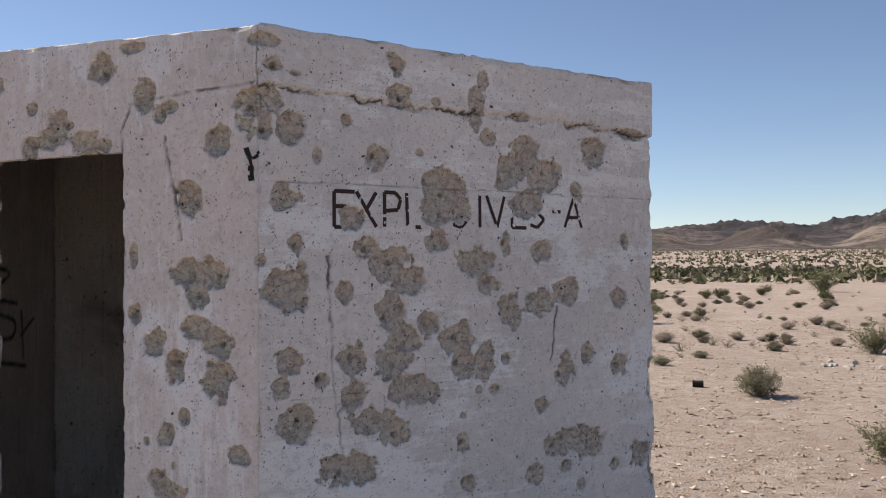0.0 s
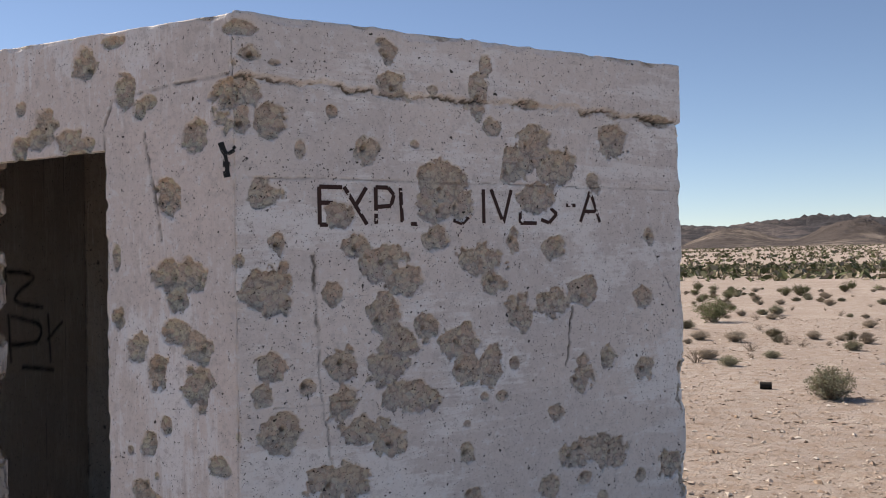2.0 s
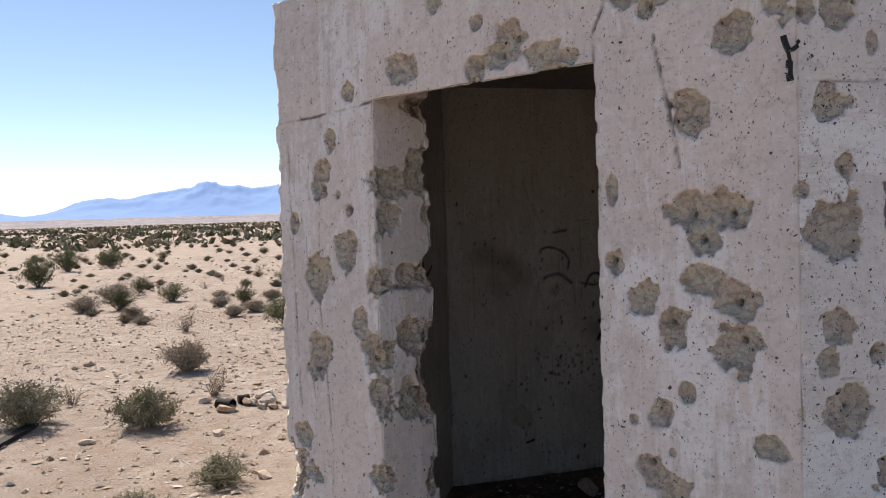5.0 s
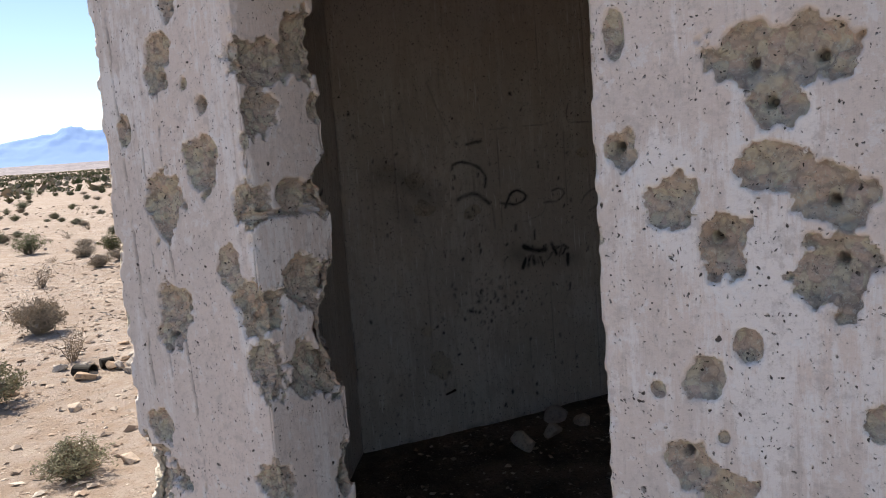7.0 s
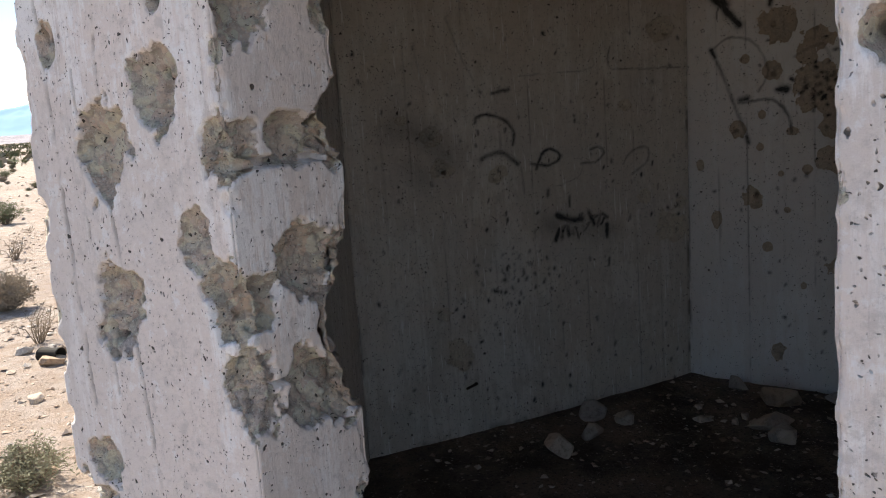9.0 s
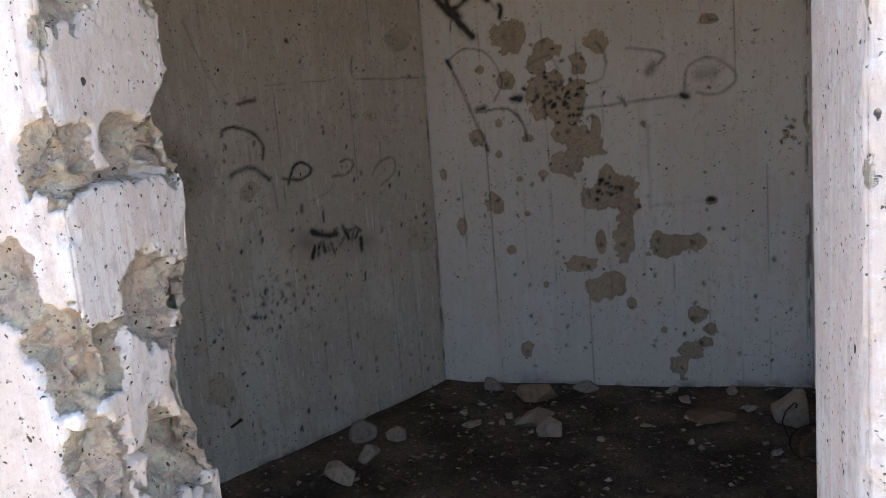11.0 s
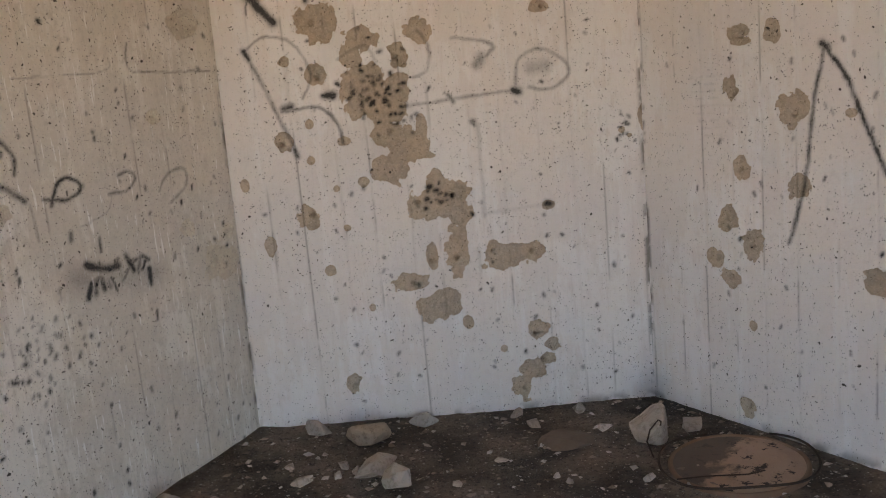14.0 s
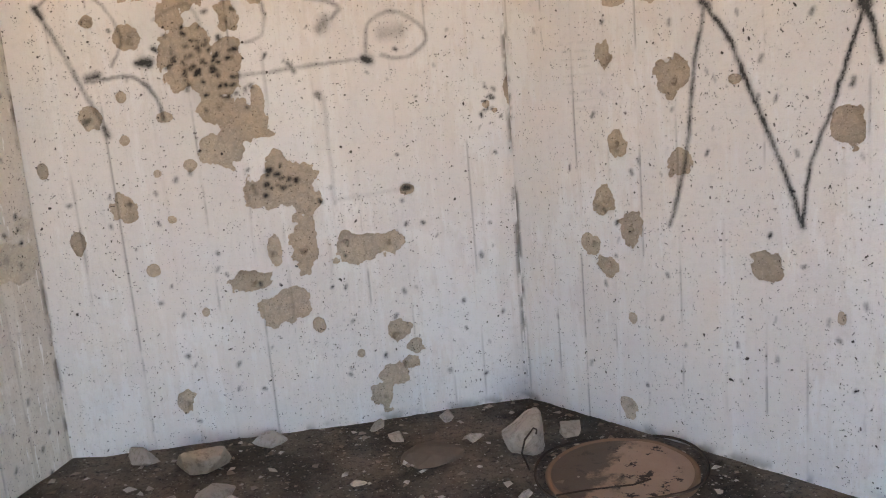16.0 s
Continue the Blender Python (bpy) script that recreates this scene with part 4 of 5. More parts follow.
def sprayed(deg, strokes, flip):
    """Adds spray paint and form-board seams to an inner face."""
    def soak(block):
        flat = block[1]["flat"].reshape(-1, 3)
        n = normal_of(deg)
        t = np.array((-n[1], n[0], 0.0))
        u, z = flat @ t * flip, flat[:, 2]
        u = u + 0.006 * fbm(flat, 14, 3, 301) + 0.004 * fbm(flat, 60, 2, 303)
        z = z + 0.006 * fbm(flat, 14, 3, 302) + 0.004 * fbm(flat, 60, 2, 304)
        s = np.zeros(len(flat))
        for pts, width, strength in [(rounded(q), 0.8 * w_, s_) for q, w_, s_ in strokes]:
            for (a, b), (c, d) in zip(pts[:-1], pts[1:]):
                ll = (c - a) ** 2 + (d - b) ** 2 + 1e-9
                k = np.clip(((u - a) * (c - a) + (z - b) * (d - b)) / ll, 0, 1)
                r = np.hypot(u - a - k * (c - a), z - b - k * (d - b))
                s = np.maximum(s, strength * np.exp(-(r / (1.25 * width)) ** 2) + 0.18 * strength * np.exp(-(r / (3.2 * width)) ** 2))
        s = s * (0.62 + 0.55 * value_noise(flat * 19.0, 305))
        block[1]["spray"] = np.clip(s, 0, 1).reshape(block[0].shape[:2])
        return block
    return soak


def board_seams(deg, pitch, seed, dark):
    """Joints of upright form boards: a fine ridge with dirt on it, broken along its height."""
    def apply(flat, fn, q, bared, stain):
        n = normal_of(deg)
        t = np.array((-n[1], n[0], 0.0))
        u = flat @ t
        k = np.round(u / pitch)
        shift = (lattice(k.astype(np.int64), k.astype(np.int64) * 0 + seed, k.astype(np.int64) * 0, seed) - 0.5) * pitch * 0.3
        d = np.abs(u - k * pitch - shift) + 0.002 * fbm(flat, 6, 2, seed)
        ridge = smooth(0.0045, 0.0005, d)
        broken = 0.03 + 0.85 * smooth(0.04, 0.30, fbm(flat * np.array((3, 3, 1.0)), 4.0, 5, seed + 5))
        # broken darker lines at both ends of the face and along its foot
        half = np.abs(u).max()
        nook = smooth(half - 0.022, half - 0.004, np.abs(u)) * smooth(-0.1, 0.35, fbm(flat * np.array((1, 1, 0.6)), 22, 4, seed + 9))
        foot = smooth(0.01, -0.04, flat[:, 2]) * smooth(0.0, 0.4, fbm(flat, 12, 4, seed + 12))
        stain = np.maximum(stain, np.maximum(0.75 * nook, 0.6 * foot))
        q = q - fn * (0.003 * ridge)[:, None]
        return q, bared, np.maximum(stain, dark * ridge * broken)
    return apply


def inner_wall(name, deg, patches, strokes, flip, material, label, seed, step=0.0068):
    nxt, prv = deg + 60, deg - 60
    table = INNER
    nxt = nxt if nxt in table else nxt - 360
    prv = prv if prv in table else prv + 360
    a, b = corner(table, prv, deg), corner(table, deg, nxt)
    n = normal_of(deg)
    marks = craters_on(table, deg, patches, 0.0045, flip)
    for m in marks:
        m.n = n
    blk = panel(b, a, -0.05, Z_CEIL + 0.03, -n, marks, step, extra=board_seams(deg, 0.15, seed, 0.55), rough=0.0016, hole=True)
    if deg == 150:
        # plaster dragged round the corner, thicker with height
        q = blk[0]
        w = np.linspace(0, 1, q.shape[0])[:, None] * np.linalg.norm(b - a)
        q -= n * (0.020 * np.clip(q[..., 2], 0, 2.5) * smooth(0.20, 0.0, np.linalg.norm(b - a) - w))[..., None]
    blk = sprayed(deg, strokes, flip)(blk)
    oa, ob_ = corner(OUTER, prv, deg), corner(OUTER, deg, nxt)
    edge = {"u0": normal_of(prv), "u1": normal_of(nxt), "v1": UP}
    near = deg in (30, 210)
    out = panel(oa, ob_, Z_BASE, Z_TOP, n, SHOT if near else [], 0.02 if near else 0.05, edge=edge, nz=ROWS_LOW + ROWS_HIGH if near else None, extra=parapet if deg == 30 else None)
    if deg == 210:
        top_line(out[0], 0.0, 0.026)
    return tagged(grid_mesh(name, [blk, out], material, ATTRS), label, "wall", kind="structure")


def build_roof():
    """Roof slab: a worn top between the walls' outer edges, and the ceiling inside."""
    degs = (-90, -30, 30, 90, 150, 210)
    bm = bmesh.new()
    ring = []
    for a, b in zip(degs, degs[1:] + degs[:1]):
        c = corner(OUTER, a, b) * 0.996
        ring.append(bm.verts.new((c[0], c[1], Z_TOP - 0.008 + {-90: -0.035, 210: 0.026}.get(a, 0.0))))
    low = [bm.verts.new((v.co.x * 0.93, v.co.y * 0.93, Z_CEIL + 0.055)) for v in ring]
    bm.faces.new(ring)
    bm.faces.new(low[::-1])
    for i in range(6):
        bm.faces.new((ring[i], low[i], low[i - 5], ring[i - 5]))
    part("roof", bm, CONCRETE, None, "flat weathered concrete roof slab with a worn edge")
    tagged(bpy.data.objects["roof"], category="roof", kind="structure")
    bm = bmesh.new()
    low = []
    for a, b in zip(degs, degs[1:] + degs[:1]):
        c = corner(INNER, a, b) * 1.03
        low.append((c[0], c[1]))
    top = [bm.verts.new((x, y, Z_CEIL + 0.05)) for x, y in low]
    bot = [bm.verts.new((x, y, Z_CEIL)) for x, y in low]
    bm.faces.new(top)
    bm.faces.new(bot[::-1])
    for i in range(6):
        bm.faces.new((bot[i], bot[i - 5], top[i - 5], top[i]))
    tagged(part("ceiling", bm, CONCRETE), "bare grey concrete ceiling", "ceiling", kind="structure")


build_front()
build_side()
inner_wall("wall_back", 90, SPALL_BACK, SPRAY_BACK, -1, PAINT_IN, "white painted concrete wall with flaking patches and faded spray paint", 5)
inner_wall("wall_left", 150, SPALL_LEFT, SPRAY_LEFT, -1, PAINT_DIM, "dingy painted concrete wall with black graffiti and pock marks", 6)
inner_wall("wall_far_right", 30, SPALL_FAR_RIGHT, SPRAY_FAR_RIGHT, -1, PAINT_IN, "white painted concrete wall with a sprayed zigzag and bullet pocks", 7)
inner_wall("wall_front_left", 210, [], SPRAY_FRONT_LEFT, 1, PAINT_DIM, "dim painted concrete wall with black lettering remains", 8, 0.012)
build_roof()


# ---------------------------------------------------------------- ground
def ground_height(p):
    r = np.hypot(p[:, 0], p[:, 1])
    flat = np.stack([p[:, 0], p[:, 1], 0 * r], 1)
    h = 0.05 * fbm(flat, 0.25, 3, 101) * smooth(2.5, 7, r) + 0.018 * fbm(flat, 1.7, 4, 102) * smooth(2.0, 3.0, r)
    h = h + 0.5 * fbm(flat, 0.02, 3, 103) * smooth(25, 120, r)
    fan = smooth(58, 72, np.degrees(np.arctan2(p[:, 1], p[:, 0]))) * smooth(128, 120, np.degrees(np.arctan2(p[:, 1], p[:, 0])))
    h = h + fan * 0.0165 * np.maximum(np.minimum(r, 1600) - 140, 0)
    inside = np.max(np.stack([p[:, :2] @ normal_of(d)[:2] - INNER[d] for d in INNER], 1), 1)
    return h - 0.02 - 0.15 * smooth(0.10, 0.03, inside)


def floor_z(x, y):
    """The dirt floor: drifted up in the corner between the back and the left wall."""
    return 0.050 * np.exp(-np.hypot(x + 0.9, y - 1.6) / 0.55) - 0.045


def build_ground():
    rr = np.concatenate([[0.0], np.geomspace(1.2, 4700, 330)])
    th = np.linspace(0, 2 * np.pi, 721)
    p = np.stack(np.broadcast_arrays(rr[:, None] * np.cos(th), rr[:, None] * np.sin(th), 0.0), -1)
    flat = p.reshape(-1, 3).copy()
    flat[:, 2] = ground_height(flat)
    ob = grid_mesh("ground", [(flat.reshape(p.shape), {})], SAND)
    tagged(ob, "pale pinkish desert sand with fine gravel", "ground", kind="structure")
    # the floor inside
    n = 150
    g = np.linspace(-1.95, 1.95, n)
    p = np.stack(np.broadcast_arrays(g[:, None], g[None, :], 0.0), -1).astype(float)
    flat = p.reshape(-1, 3).copy()
    f2 = flat.copy()
    flat[:, 2] = floor_z(f2[:, 0], f2[:, 1]) + 0.010 * fbm(f2, 2.5, 4, 111) + 0.005 * fbm(f2, 14, 3, 112)
    wall = np.max(np.stack([(f2 @ normal_of(d)) - INNER[d] for d in INNER], 1), 1)
    flat[:, 2] += 0.004 * smooth(-0.25, 0.0, wall) - 0.12 * smooth(0.06, 0.14, wall)
    tagged(grid_mesh("floor", [(flat.reshape(p.shape), {})], DIRT), "dark dirt floor strewn with grit and rubble", "floor", kind="structure")


build_ground()


# ---------------------------------------------------------------- distance
def build_ridge(name, az0, az1, base, crest, back, height, material, seed, label, freq, rugged=1.0):
    """A range of hills on an arc; height(azimuth) in metres above the plain."""
    na, nr = 640, 56
    az = np.radians(np.linspace(az0, az1, na))
    k = np.linspace(0, 1, nr)
    rad = np.where(k < 0.6, base + (crest - base) * k / 0.6, crest + (back - crest) * (k - 0.6) / 0.4)
    prof = np.where(k < 0.6, (k / 0.6) ** 1.7, 1 - (np.maximum(k - 0.6, 0) / 0.4) ** 1.3)
    p = np.stack(np.broadcast_arrays(rad[None, :] * np.cos(az)[:, None], rad[None, :] * np.sin(az)[:, None], 0.0), -1).astype(float)
    flat = p.reshape(-1, 3)
    rough = fbm(flat, freq, 6, seed).reshape(na, nr)
    fold = 1 - np.abs(fbm(flat, freq * 2.2, 5, seed + 9)).reshape(na, nr)
    hh = height(np.degrees(az))[:, None] * prof * (0.78 + rugged * (0.42 * rough + 0.42 * (fold - 0.72)))
    ends = smooth(0, 0.08, np.linspace(0, 1, na)) * smooth(1, 0.92, np.linspace(0, 1, na))
    p[..., 2] = ground_height(flat).reshape(na, nr) + hh * ends[:, None] - 1.0
    return tagged(grid_mesh(name, [(p, {})], material), label, "hills", kind="structure")


build_ridge("backdrop_hills", 70, 118, 850, 1500, 2300, lambda a: 46 + 6 * np.sin(a * 0.55) + 11 * smooth(93, 84, a), HILL, 201,
            "brown rocky desert hills across the plain", 0.0085)
build_ridge("backdrop_knolls", 74, 104, 620, 860, 1050, lambda a: 16 + 9 * np.sin(a * 0.9), PALE_HILL, 207,
            "pale low knolls at the foot of the hills", 0.012)
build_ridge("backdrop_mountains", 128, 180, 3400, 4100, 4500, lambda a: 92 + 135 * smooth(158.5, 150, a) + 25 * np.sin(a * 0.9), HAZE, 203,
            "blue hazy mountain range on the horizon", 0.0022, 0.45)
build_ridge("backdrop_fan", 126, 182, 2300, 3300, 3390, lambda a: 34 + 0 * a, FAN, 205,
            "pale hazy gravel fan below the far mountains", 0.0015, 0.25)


# ---------------------------------------------------------------- shrubs
def tube(bm, p0, p1, r0, r1, sides=3):
    d = (p1 - p0).normalized()
    a = d.orthogonal().normalized()
    b = d.cross(a)
    ring = []
    for p, r in ((p0, r0), (p1, r1)):
        ring.append([bm.verts.new(p + (a * math.cos(k * 2 * math.pi / sides) + b * math.sin(k * 2 * math.pi / sides)) * r) for k in range(sides)])
    for k in range(sides):
        bm.faces.new((ring[0][k], ring[0][k - sides + 1], ring[1][k - sides + 1], ring[1][k]))


def make_shrub(name, height, width, stems, twigs, leaves, leaf, twig_mat, leaf_mat, seed, label):
    """A desert shrub: stems from one foot, twigs off them, small leaves in loose clumps."""
    rnd = random.Random(seed)
    root = new(name)
    bs, bl = bmesh.new(), bmesh.new()
    for s in range(stems):
        a = rnd.uniform(0, 2 * math.pi)
        lean = rnd.uniform(0.05, 1.0) ** 0.7
        tip = Vector((math.cos(a) * lean * width / 2, math.sin(a) * lean * width / 2, height * rnd.uniform(0.55, 1.0) * math.sqrt(max(0.12, 1 - (lean * 0.85) ** 2))))
        mid = tip * 0.5 + Vector((rnd.uniform(-1, 1), rnd.uniform(-1, 1), rnd.uniform(-0.2, 1))) * 0.08 * width
        foot = Vector((math.cos(a), math.sin(a), 0)) * width * 0.06 * rnd.random()
        foot.z = -0.02
        tube(bs, foot, mid, 0.006 * (0.5 + height), 0.004 * (0.5 + height))
        tube(bs, mid, tip, 0.004 * (0.5 + height), 0.0015)
        for k in range(twigs):
            t = rnd.uniform(0.25, 1.0)
            base = foot.lerp(mid, t * 2) if t < 0.5 else mid.lerp(tip, t * 2 - 1)
            end = base + Vector((rnd.gauss(0, 1), rnd.gauss(0, 1), rnd.gauss(0.45, 0.8))).normalized() * width * rnd.uniform(0.07, 0.20)
            end.z = max(0.01, end.z)
            tube(bs, base, end, 0.0025, 0.001)
            for j in range(leaves):
                c = base.lerp(end, rnd.uniform(0.2, 1.1)) + Vector((rnd.gauss(0, 1), rnd.gauss(0, 1), rnd.gauss(0, 1))) * leaf * 1.2
                c.z = max(0.012, c.z)
                d1 = Vector((rnd.gauss(0, 1), rnd.gauss(0, 1), rnd.gauss(0, 1))).normalized() * leaf * rnd.uniform(0.7, 1.5)
                d2 = d1.orthogonal().normalized() * leaf * 0.45
                bl.faces.new([bl.verts.new(c - d1), bl.verts.new(c + d2), bl.verts.new(c + d1), bl.verts.new(c - d2)])
    part("branchwork", bs, twig_mat, root)
    if len(bl.verts):
        part("foliage", bl, leaf_mat, root)
    else:
        bl.free()
    return tagged(root, label, "shrub", "desert shrubs")


SHRUBS = [
    make_shrub("bursage_shrub", 0.42, 0.62, 75, 8, 8, 0.0125, TWIG, LEAF_GREY, 1, "low rounded grey-green bursage shrub on the sand"),
    make_shrub("bursage_shrub", 0.36, 0.58, 70, 8, 8, 0.0125, TWIG, LEAF_GREY, 2, "low rounded grey-green bursage shrub on the sand"),
    make_shrub("dry_shrub", 0.40, 0.60, 90, 9, 5, 0.011, TWIG_PALE, LEAF_DRY, 3, "dry bleached twiggy shrub on the sand"),
    make_shrub("twig_shrub", 0.34, 0.50, 16, 7, 0, 0.01, TWIG, LEAF_DRY, 4, "bare leafless twiggy shrub on the sand"),
    make_shrub("creosote_bush", 0.95, 1.15, 42, 10, 9, 0.022, TWIG, LEAF_GREEN, 5, "olive-green creosote bush on the plain"),
    make_shrub("creosote_bush", 1.15, 1.30, 44, 10, 9, 0.024, TWIG, LEAF_GREEN, 6, "tall olive-green creosote bush on the plain"),
]
USED = set()


def ground_z(x, y):
    return float(ground_height(np.array([[x, y, 0.0]]))[0])


def place(k, x, y, scale, turn):
    m = pose(x, y, ground_z(x, y) - 0.01, 0, 0, turn)
    src = SHRUBS[k]
    if k not in USED:
        USED.add(k)
        src.matrix_world = m
        src.scale = (1, 1, 1)
        return
    ob = copy_thing(src, m)
    ob.scale = (scale, scale, scale * random.uniform(0.65, 0.95))


NEAR_SHRUBS = [
    (0, 2.10, 7.25, 1.0, 0), (1, -4.95, -0.42, 1.15, 30), (0, -5.75, -1.05, 1.1, 70), (2, -6.9, 1.12, 0.95, 10), (3, -5.55, 0.62, 1.1, 0),
    (1, -3.00, -0.92, 0.70, 100), (0, -2.75, -1.62, 0.62, 140), (2, -16.4, 4.96, 1.6, 50), (2, -14.6, 3.44, 1.2, 90), (4, -23.4, 6.1, 0.8, 20),
    (5, -30.5, 10.0, 1.0, 80), (5, -31.5, 12.2, 1.0, 200), (4, 3.75, 13.4, 0.8, 45), (4, -1.6, 19.6, 1.05, 100), (5, 3.2, 46.0, 1.5, 10),
    (3, -6.3, -0.44, 0.8, 60), (3, -10.1, 2.96, 1.1, 0), (5, -9.2, 4.3, 0.75, 40), (2, -0.92, 14.6, 0.8, 33), (3, -0.14, 10.5, 1.0, 77),
    (4, 3.35, 3.95, 0.55, 15), (2, -11.5, 5.2, 0.9, 15), (2, 1.2, 15.5, 0.6, 15), (3, 0.4, 12.6, 0.8, 75),
]
for k, x, y, s, a in NEAR_SHRUBS:
    place(k, x, y, s, a)
rnd = random.Random(77)
random.seed(4)
for i in range(520):
    left = i % 5 < 3
    az = radians(rnd.uniform(138, 168) if left else rnd.uniform(78, 110))
    r = math.sqrt(rnd.uniform(11 ** 2, 75 ** 2)) if i % 5 < 2 else rnd.uniform(10, 45)
    x, y = r * math.cos(az), r * math.sin(az)
    green = rnd.random() < (0.10 if r < 35 else 0.3)
    k = rnd.choice((4, 5)) if green else rnd.choice((0, 1, 2, 2, 3, 3))
    if not left and r < 30:
        k = rnd.choice((0, 2, 2, 3, 3))
    place(k, x, y, rnd.uniform(0.4, 0.95) * (0.7 if green else 0.9), rnd.uniform(0, 360))


def scrub_material():
    m = Nodes("mixed_scrub", 0.9)
    isl = m.tree.nodes.new("ShaderNodeNewGeometry").outputs["Random Per Island"]
    return m.done(m.ramp(isl, (0.0, (0.06, 0.075, 0.03)), (0.45, (0.13, 0.135, 0.07)), (0.75, (0.24, 0.205, 0.15)), (1.0, (0.33, 0.27, 0.20))))


SCRUB = scrub_material()


def far_scrub():
    """The scrub of the plain towards the horizon, too many to count."""
    rs = np.random.RandomState(5)
    verts, faces = [], []
    for lo, hi, az0, az1, count, size in ((60, 150, 72, 116, 1500, 0.55), (85, 150, 72, 116, 2900, 0.62), (60, 260, 130, 188, 3600, 0.60), (150, 1100, 72, 116, 7500, 0.75), (250, 1100, 130, 188, 4200, 0.9)):
        az = np.radians(rs.uniform(az0, az1, count))
        r = np.sqrt(rs.uniform(lo ** 2, hi ** 2, count)) if lo < 100 else rs.uniform(lo, hi, count)
        x, y = r * np.cos(az), r * np.sin(az)
        z = ground_height(np.stack([x, y, 0 * x], 1))
        for i in range(count):
            s = size * rs.uniform(0.5, 1.25)
            for j in range(5):
                c = np.array((x[i], y[i], z[i])) + np.array((rs.normal(0, 0.42), rs.normal(0, 0.42), rs.uniform(0.1, 0.62))) * s
                d1 = rs.normal(0, 0.34, 3) * s
                d2 = rs.normal(0, 0.30, 3) * s
                k = len(verts)
                verts += [c - d1, c + d2, c + d1, c - d2]
                faces.append((k, k + 1, k + 2, k + 3))
    me = bpy.data.meshes.new("far_scrub")
    me.from_pydata([tuple(v) for v in verts], [], faces)
    me.materials.append(SCRUB)
    tagged(new("far_scrub", me), "scattered olive-green scrub across the far plain", "scrub", kind="stuff")


far_scrub()


# ---------------------------------------------------------------- stones
def stone_bmesh(size, seed, points=15):
    """An angular stone: the hull of a few points, its edges worn, its faces dented, resting flat."""
    rnd = random.Random(seed)
    bm = bmesh.new()
    for k in range(points):
        v = Vector((rnd.gauss(0, 1), rnd.gauss(0, 1), rnd.gauss(0, 1))).normalized() * rnd.uniform(0.82, 1.08)
        bm.verts.new((v.x, v.y, max(v.z, -0.55)))
    hull = bmesh.ops.convex_hull(bm, input=bm.verts[:])
    bmesh.ops.delete(bm, geom=list({g for g in hull["geom_interior"] + hull["geom_unused"] if isinstance(g, bmesh.types.BMVert)}), context="VERTS")
    bmesh.ops.bevel(bm, geom=bm.edges[:], offset=0.07, offset_type="OFFSET", segments=1, affect="EDGES", clamp_overlap=True)
    bmesh.ops.triangulate(bm, faces=bm.faces[:])
    bmesh.ops.subdivide_edges(bm, edges=bm.edges[:], cuts=1, use_grid_fill=True)
    for v in bm.verts:
        v.co += v.co.normalized() * (0.06 * noise.noise(v.co * 2.6 + Vector((seed, 0, 0))) + 0.03 * noise.noise(v.co * 7 + Vector((0, seed, 0))))
        v.co = Vector((v.co.x * size[0] * 0.95, v.co.y * size[1] * 0.95, v.co.z * size[2]))
    low = min(v.co.z for v in bm.verts)
    for v in bm.verts:
        v.co.z -= low
    return bm


def stone(name, x, y, z, size, seed, material, label, turn=0, group=""):
    ob = part(name, stone_bmesh(size, seed), material)
    ob.matrix_world = pose(x, y, z, 0, 0, turn)
    return tagged(ob, label, "stone", group)


IN_STONES = [
    (-0.41, 1.38, 0.125, 0.085, 0.075, "b"), (-0.36, 1.06, 0.125, 0.085, 0.060, "p"), (-0.29, 0.94, 0.085, 0.07, 0.062, "p"), (-0.50, 1.14, 0.04, 0.03, 0.025, "p"),
    (0.77, 1.09, 0.115, 0.105, 0.130, "p"), (0.96, 1.19, 0.075, 0.05, 0.050, "p"), (-1.15, 0.88, 0.10, 0.08, 0.060, "g"),
    (-0.98, 0.86, 0.065, 0.055, 0.050, "p"), (-1.05, 0.64, 0.065, 0.06, 0.065, "p"), (-1.10, 0.42, 0.09, 0.08, 0.075, "p"),
    (0.315, 1.39, 0.052, 0.035, 0.028, "p"), (0.13, 1.06, 0.045, 0.025, 0.016, "p"), (-0.66, 1.03, 0.06, 0.04, 0.025, "p"),
    (0.54, 1.50, 0.042, 0.035, 0.036, "p"), (-0.65, 1.51, 0.15, 0.05, 0.045, "g"), (-0.17, 1.51, 0.080, 0.05, 0.045, "g"),
]
IN_LOOKS = {"b": (ROCK_BROWN, "brown angular stone on the dirt floor"), "p": (ROCK_PALE, "pale broken concrete chunk on the dirt floor"),
            "g": (ROCK_GREY, "dusty grey lump of rubble beside the wall")}
for k, (x, y, a, b, h, look_) in enumerate(IN_STONES):
    stone("floor_stone", x, y, floor_z(x, y) - 0.012, (a, b, h), 300 + k, IN_LOOKS[look_][0], IN_LOOKS[look_][1], k * 47, "rubble on the bunker floor")
for k, (x, y, a, b) in enumerate(((0.60, 1.26, 0.05, 0.035), (0.26, 1.53, 0.06, 0.03), (-0.05, 0.87, 0.040, 0.025), (0.32, 0.86, 0.022, 0.018), (0.64, 0.76, 0.022, 0.018), (0.95, 0.36, 0.03, 0.025), (-0.72, 1.16, 0.035, 0.03), (-0.52, 1.05, 0.035, 0.02),
                                 (0.36, 0.80, 0.02, 0.015), (0.42, 1.18, 0.025, 0.02), (-0.45, 1.08, 0.03, 0.02), (0.66, 0.78, 0.025, 0.02))):
    stone("floor_stone", x, y, floor_z(x, y) - 0.004, (a, b, 0.02), 340 + k, ROCK_PALE, "small pale chip of concrete on the dirt floor", k * 61, "rubble on the bunker floor")
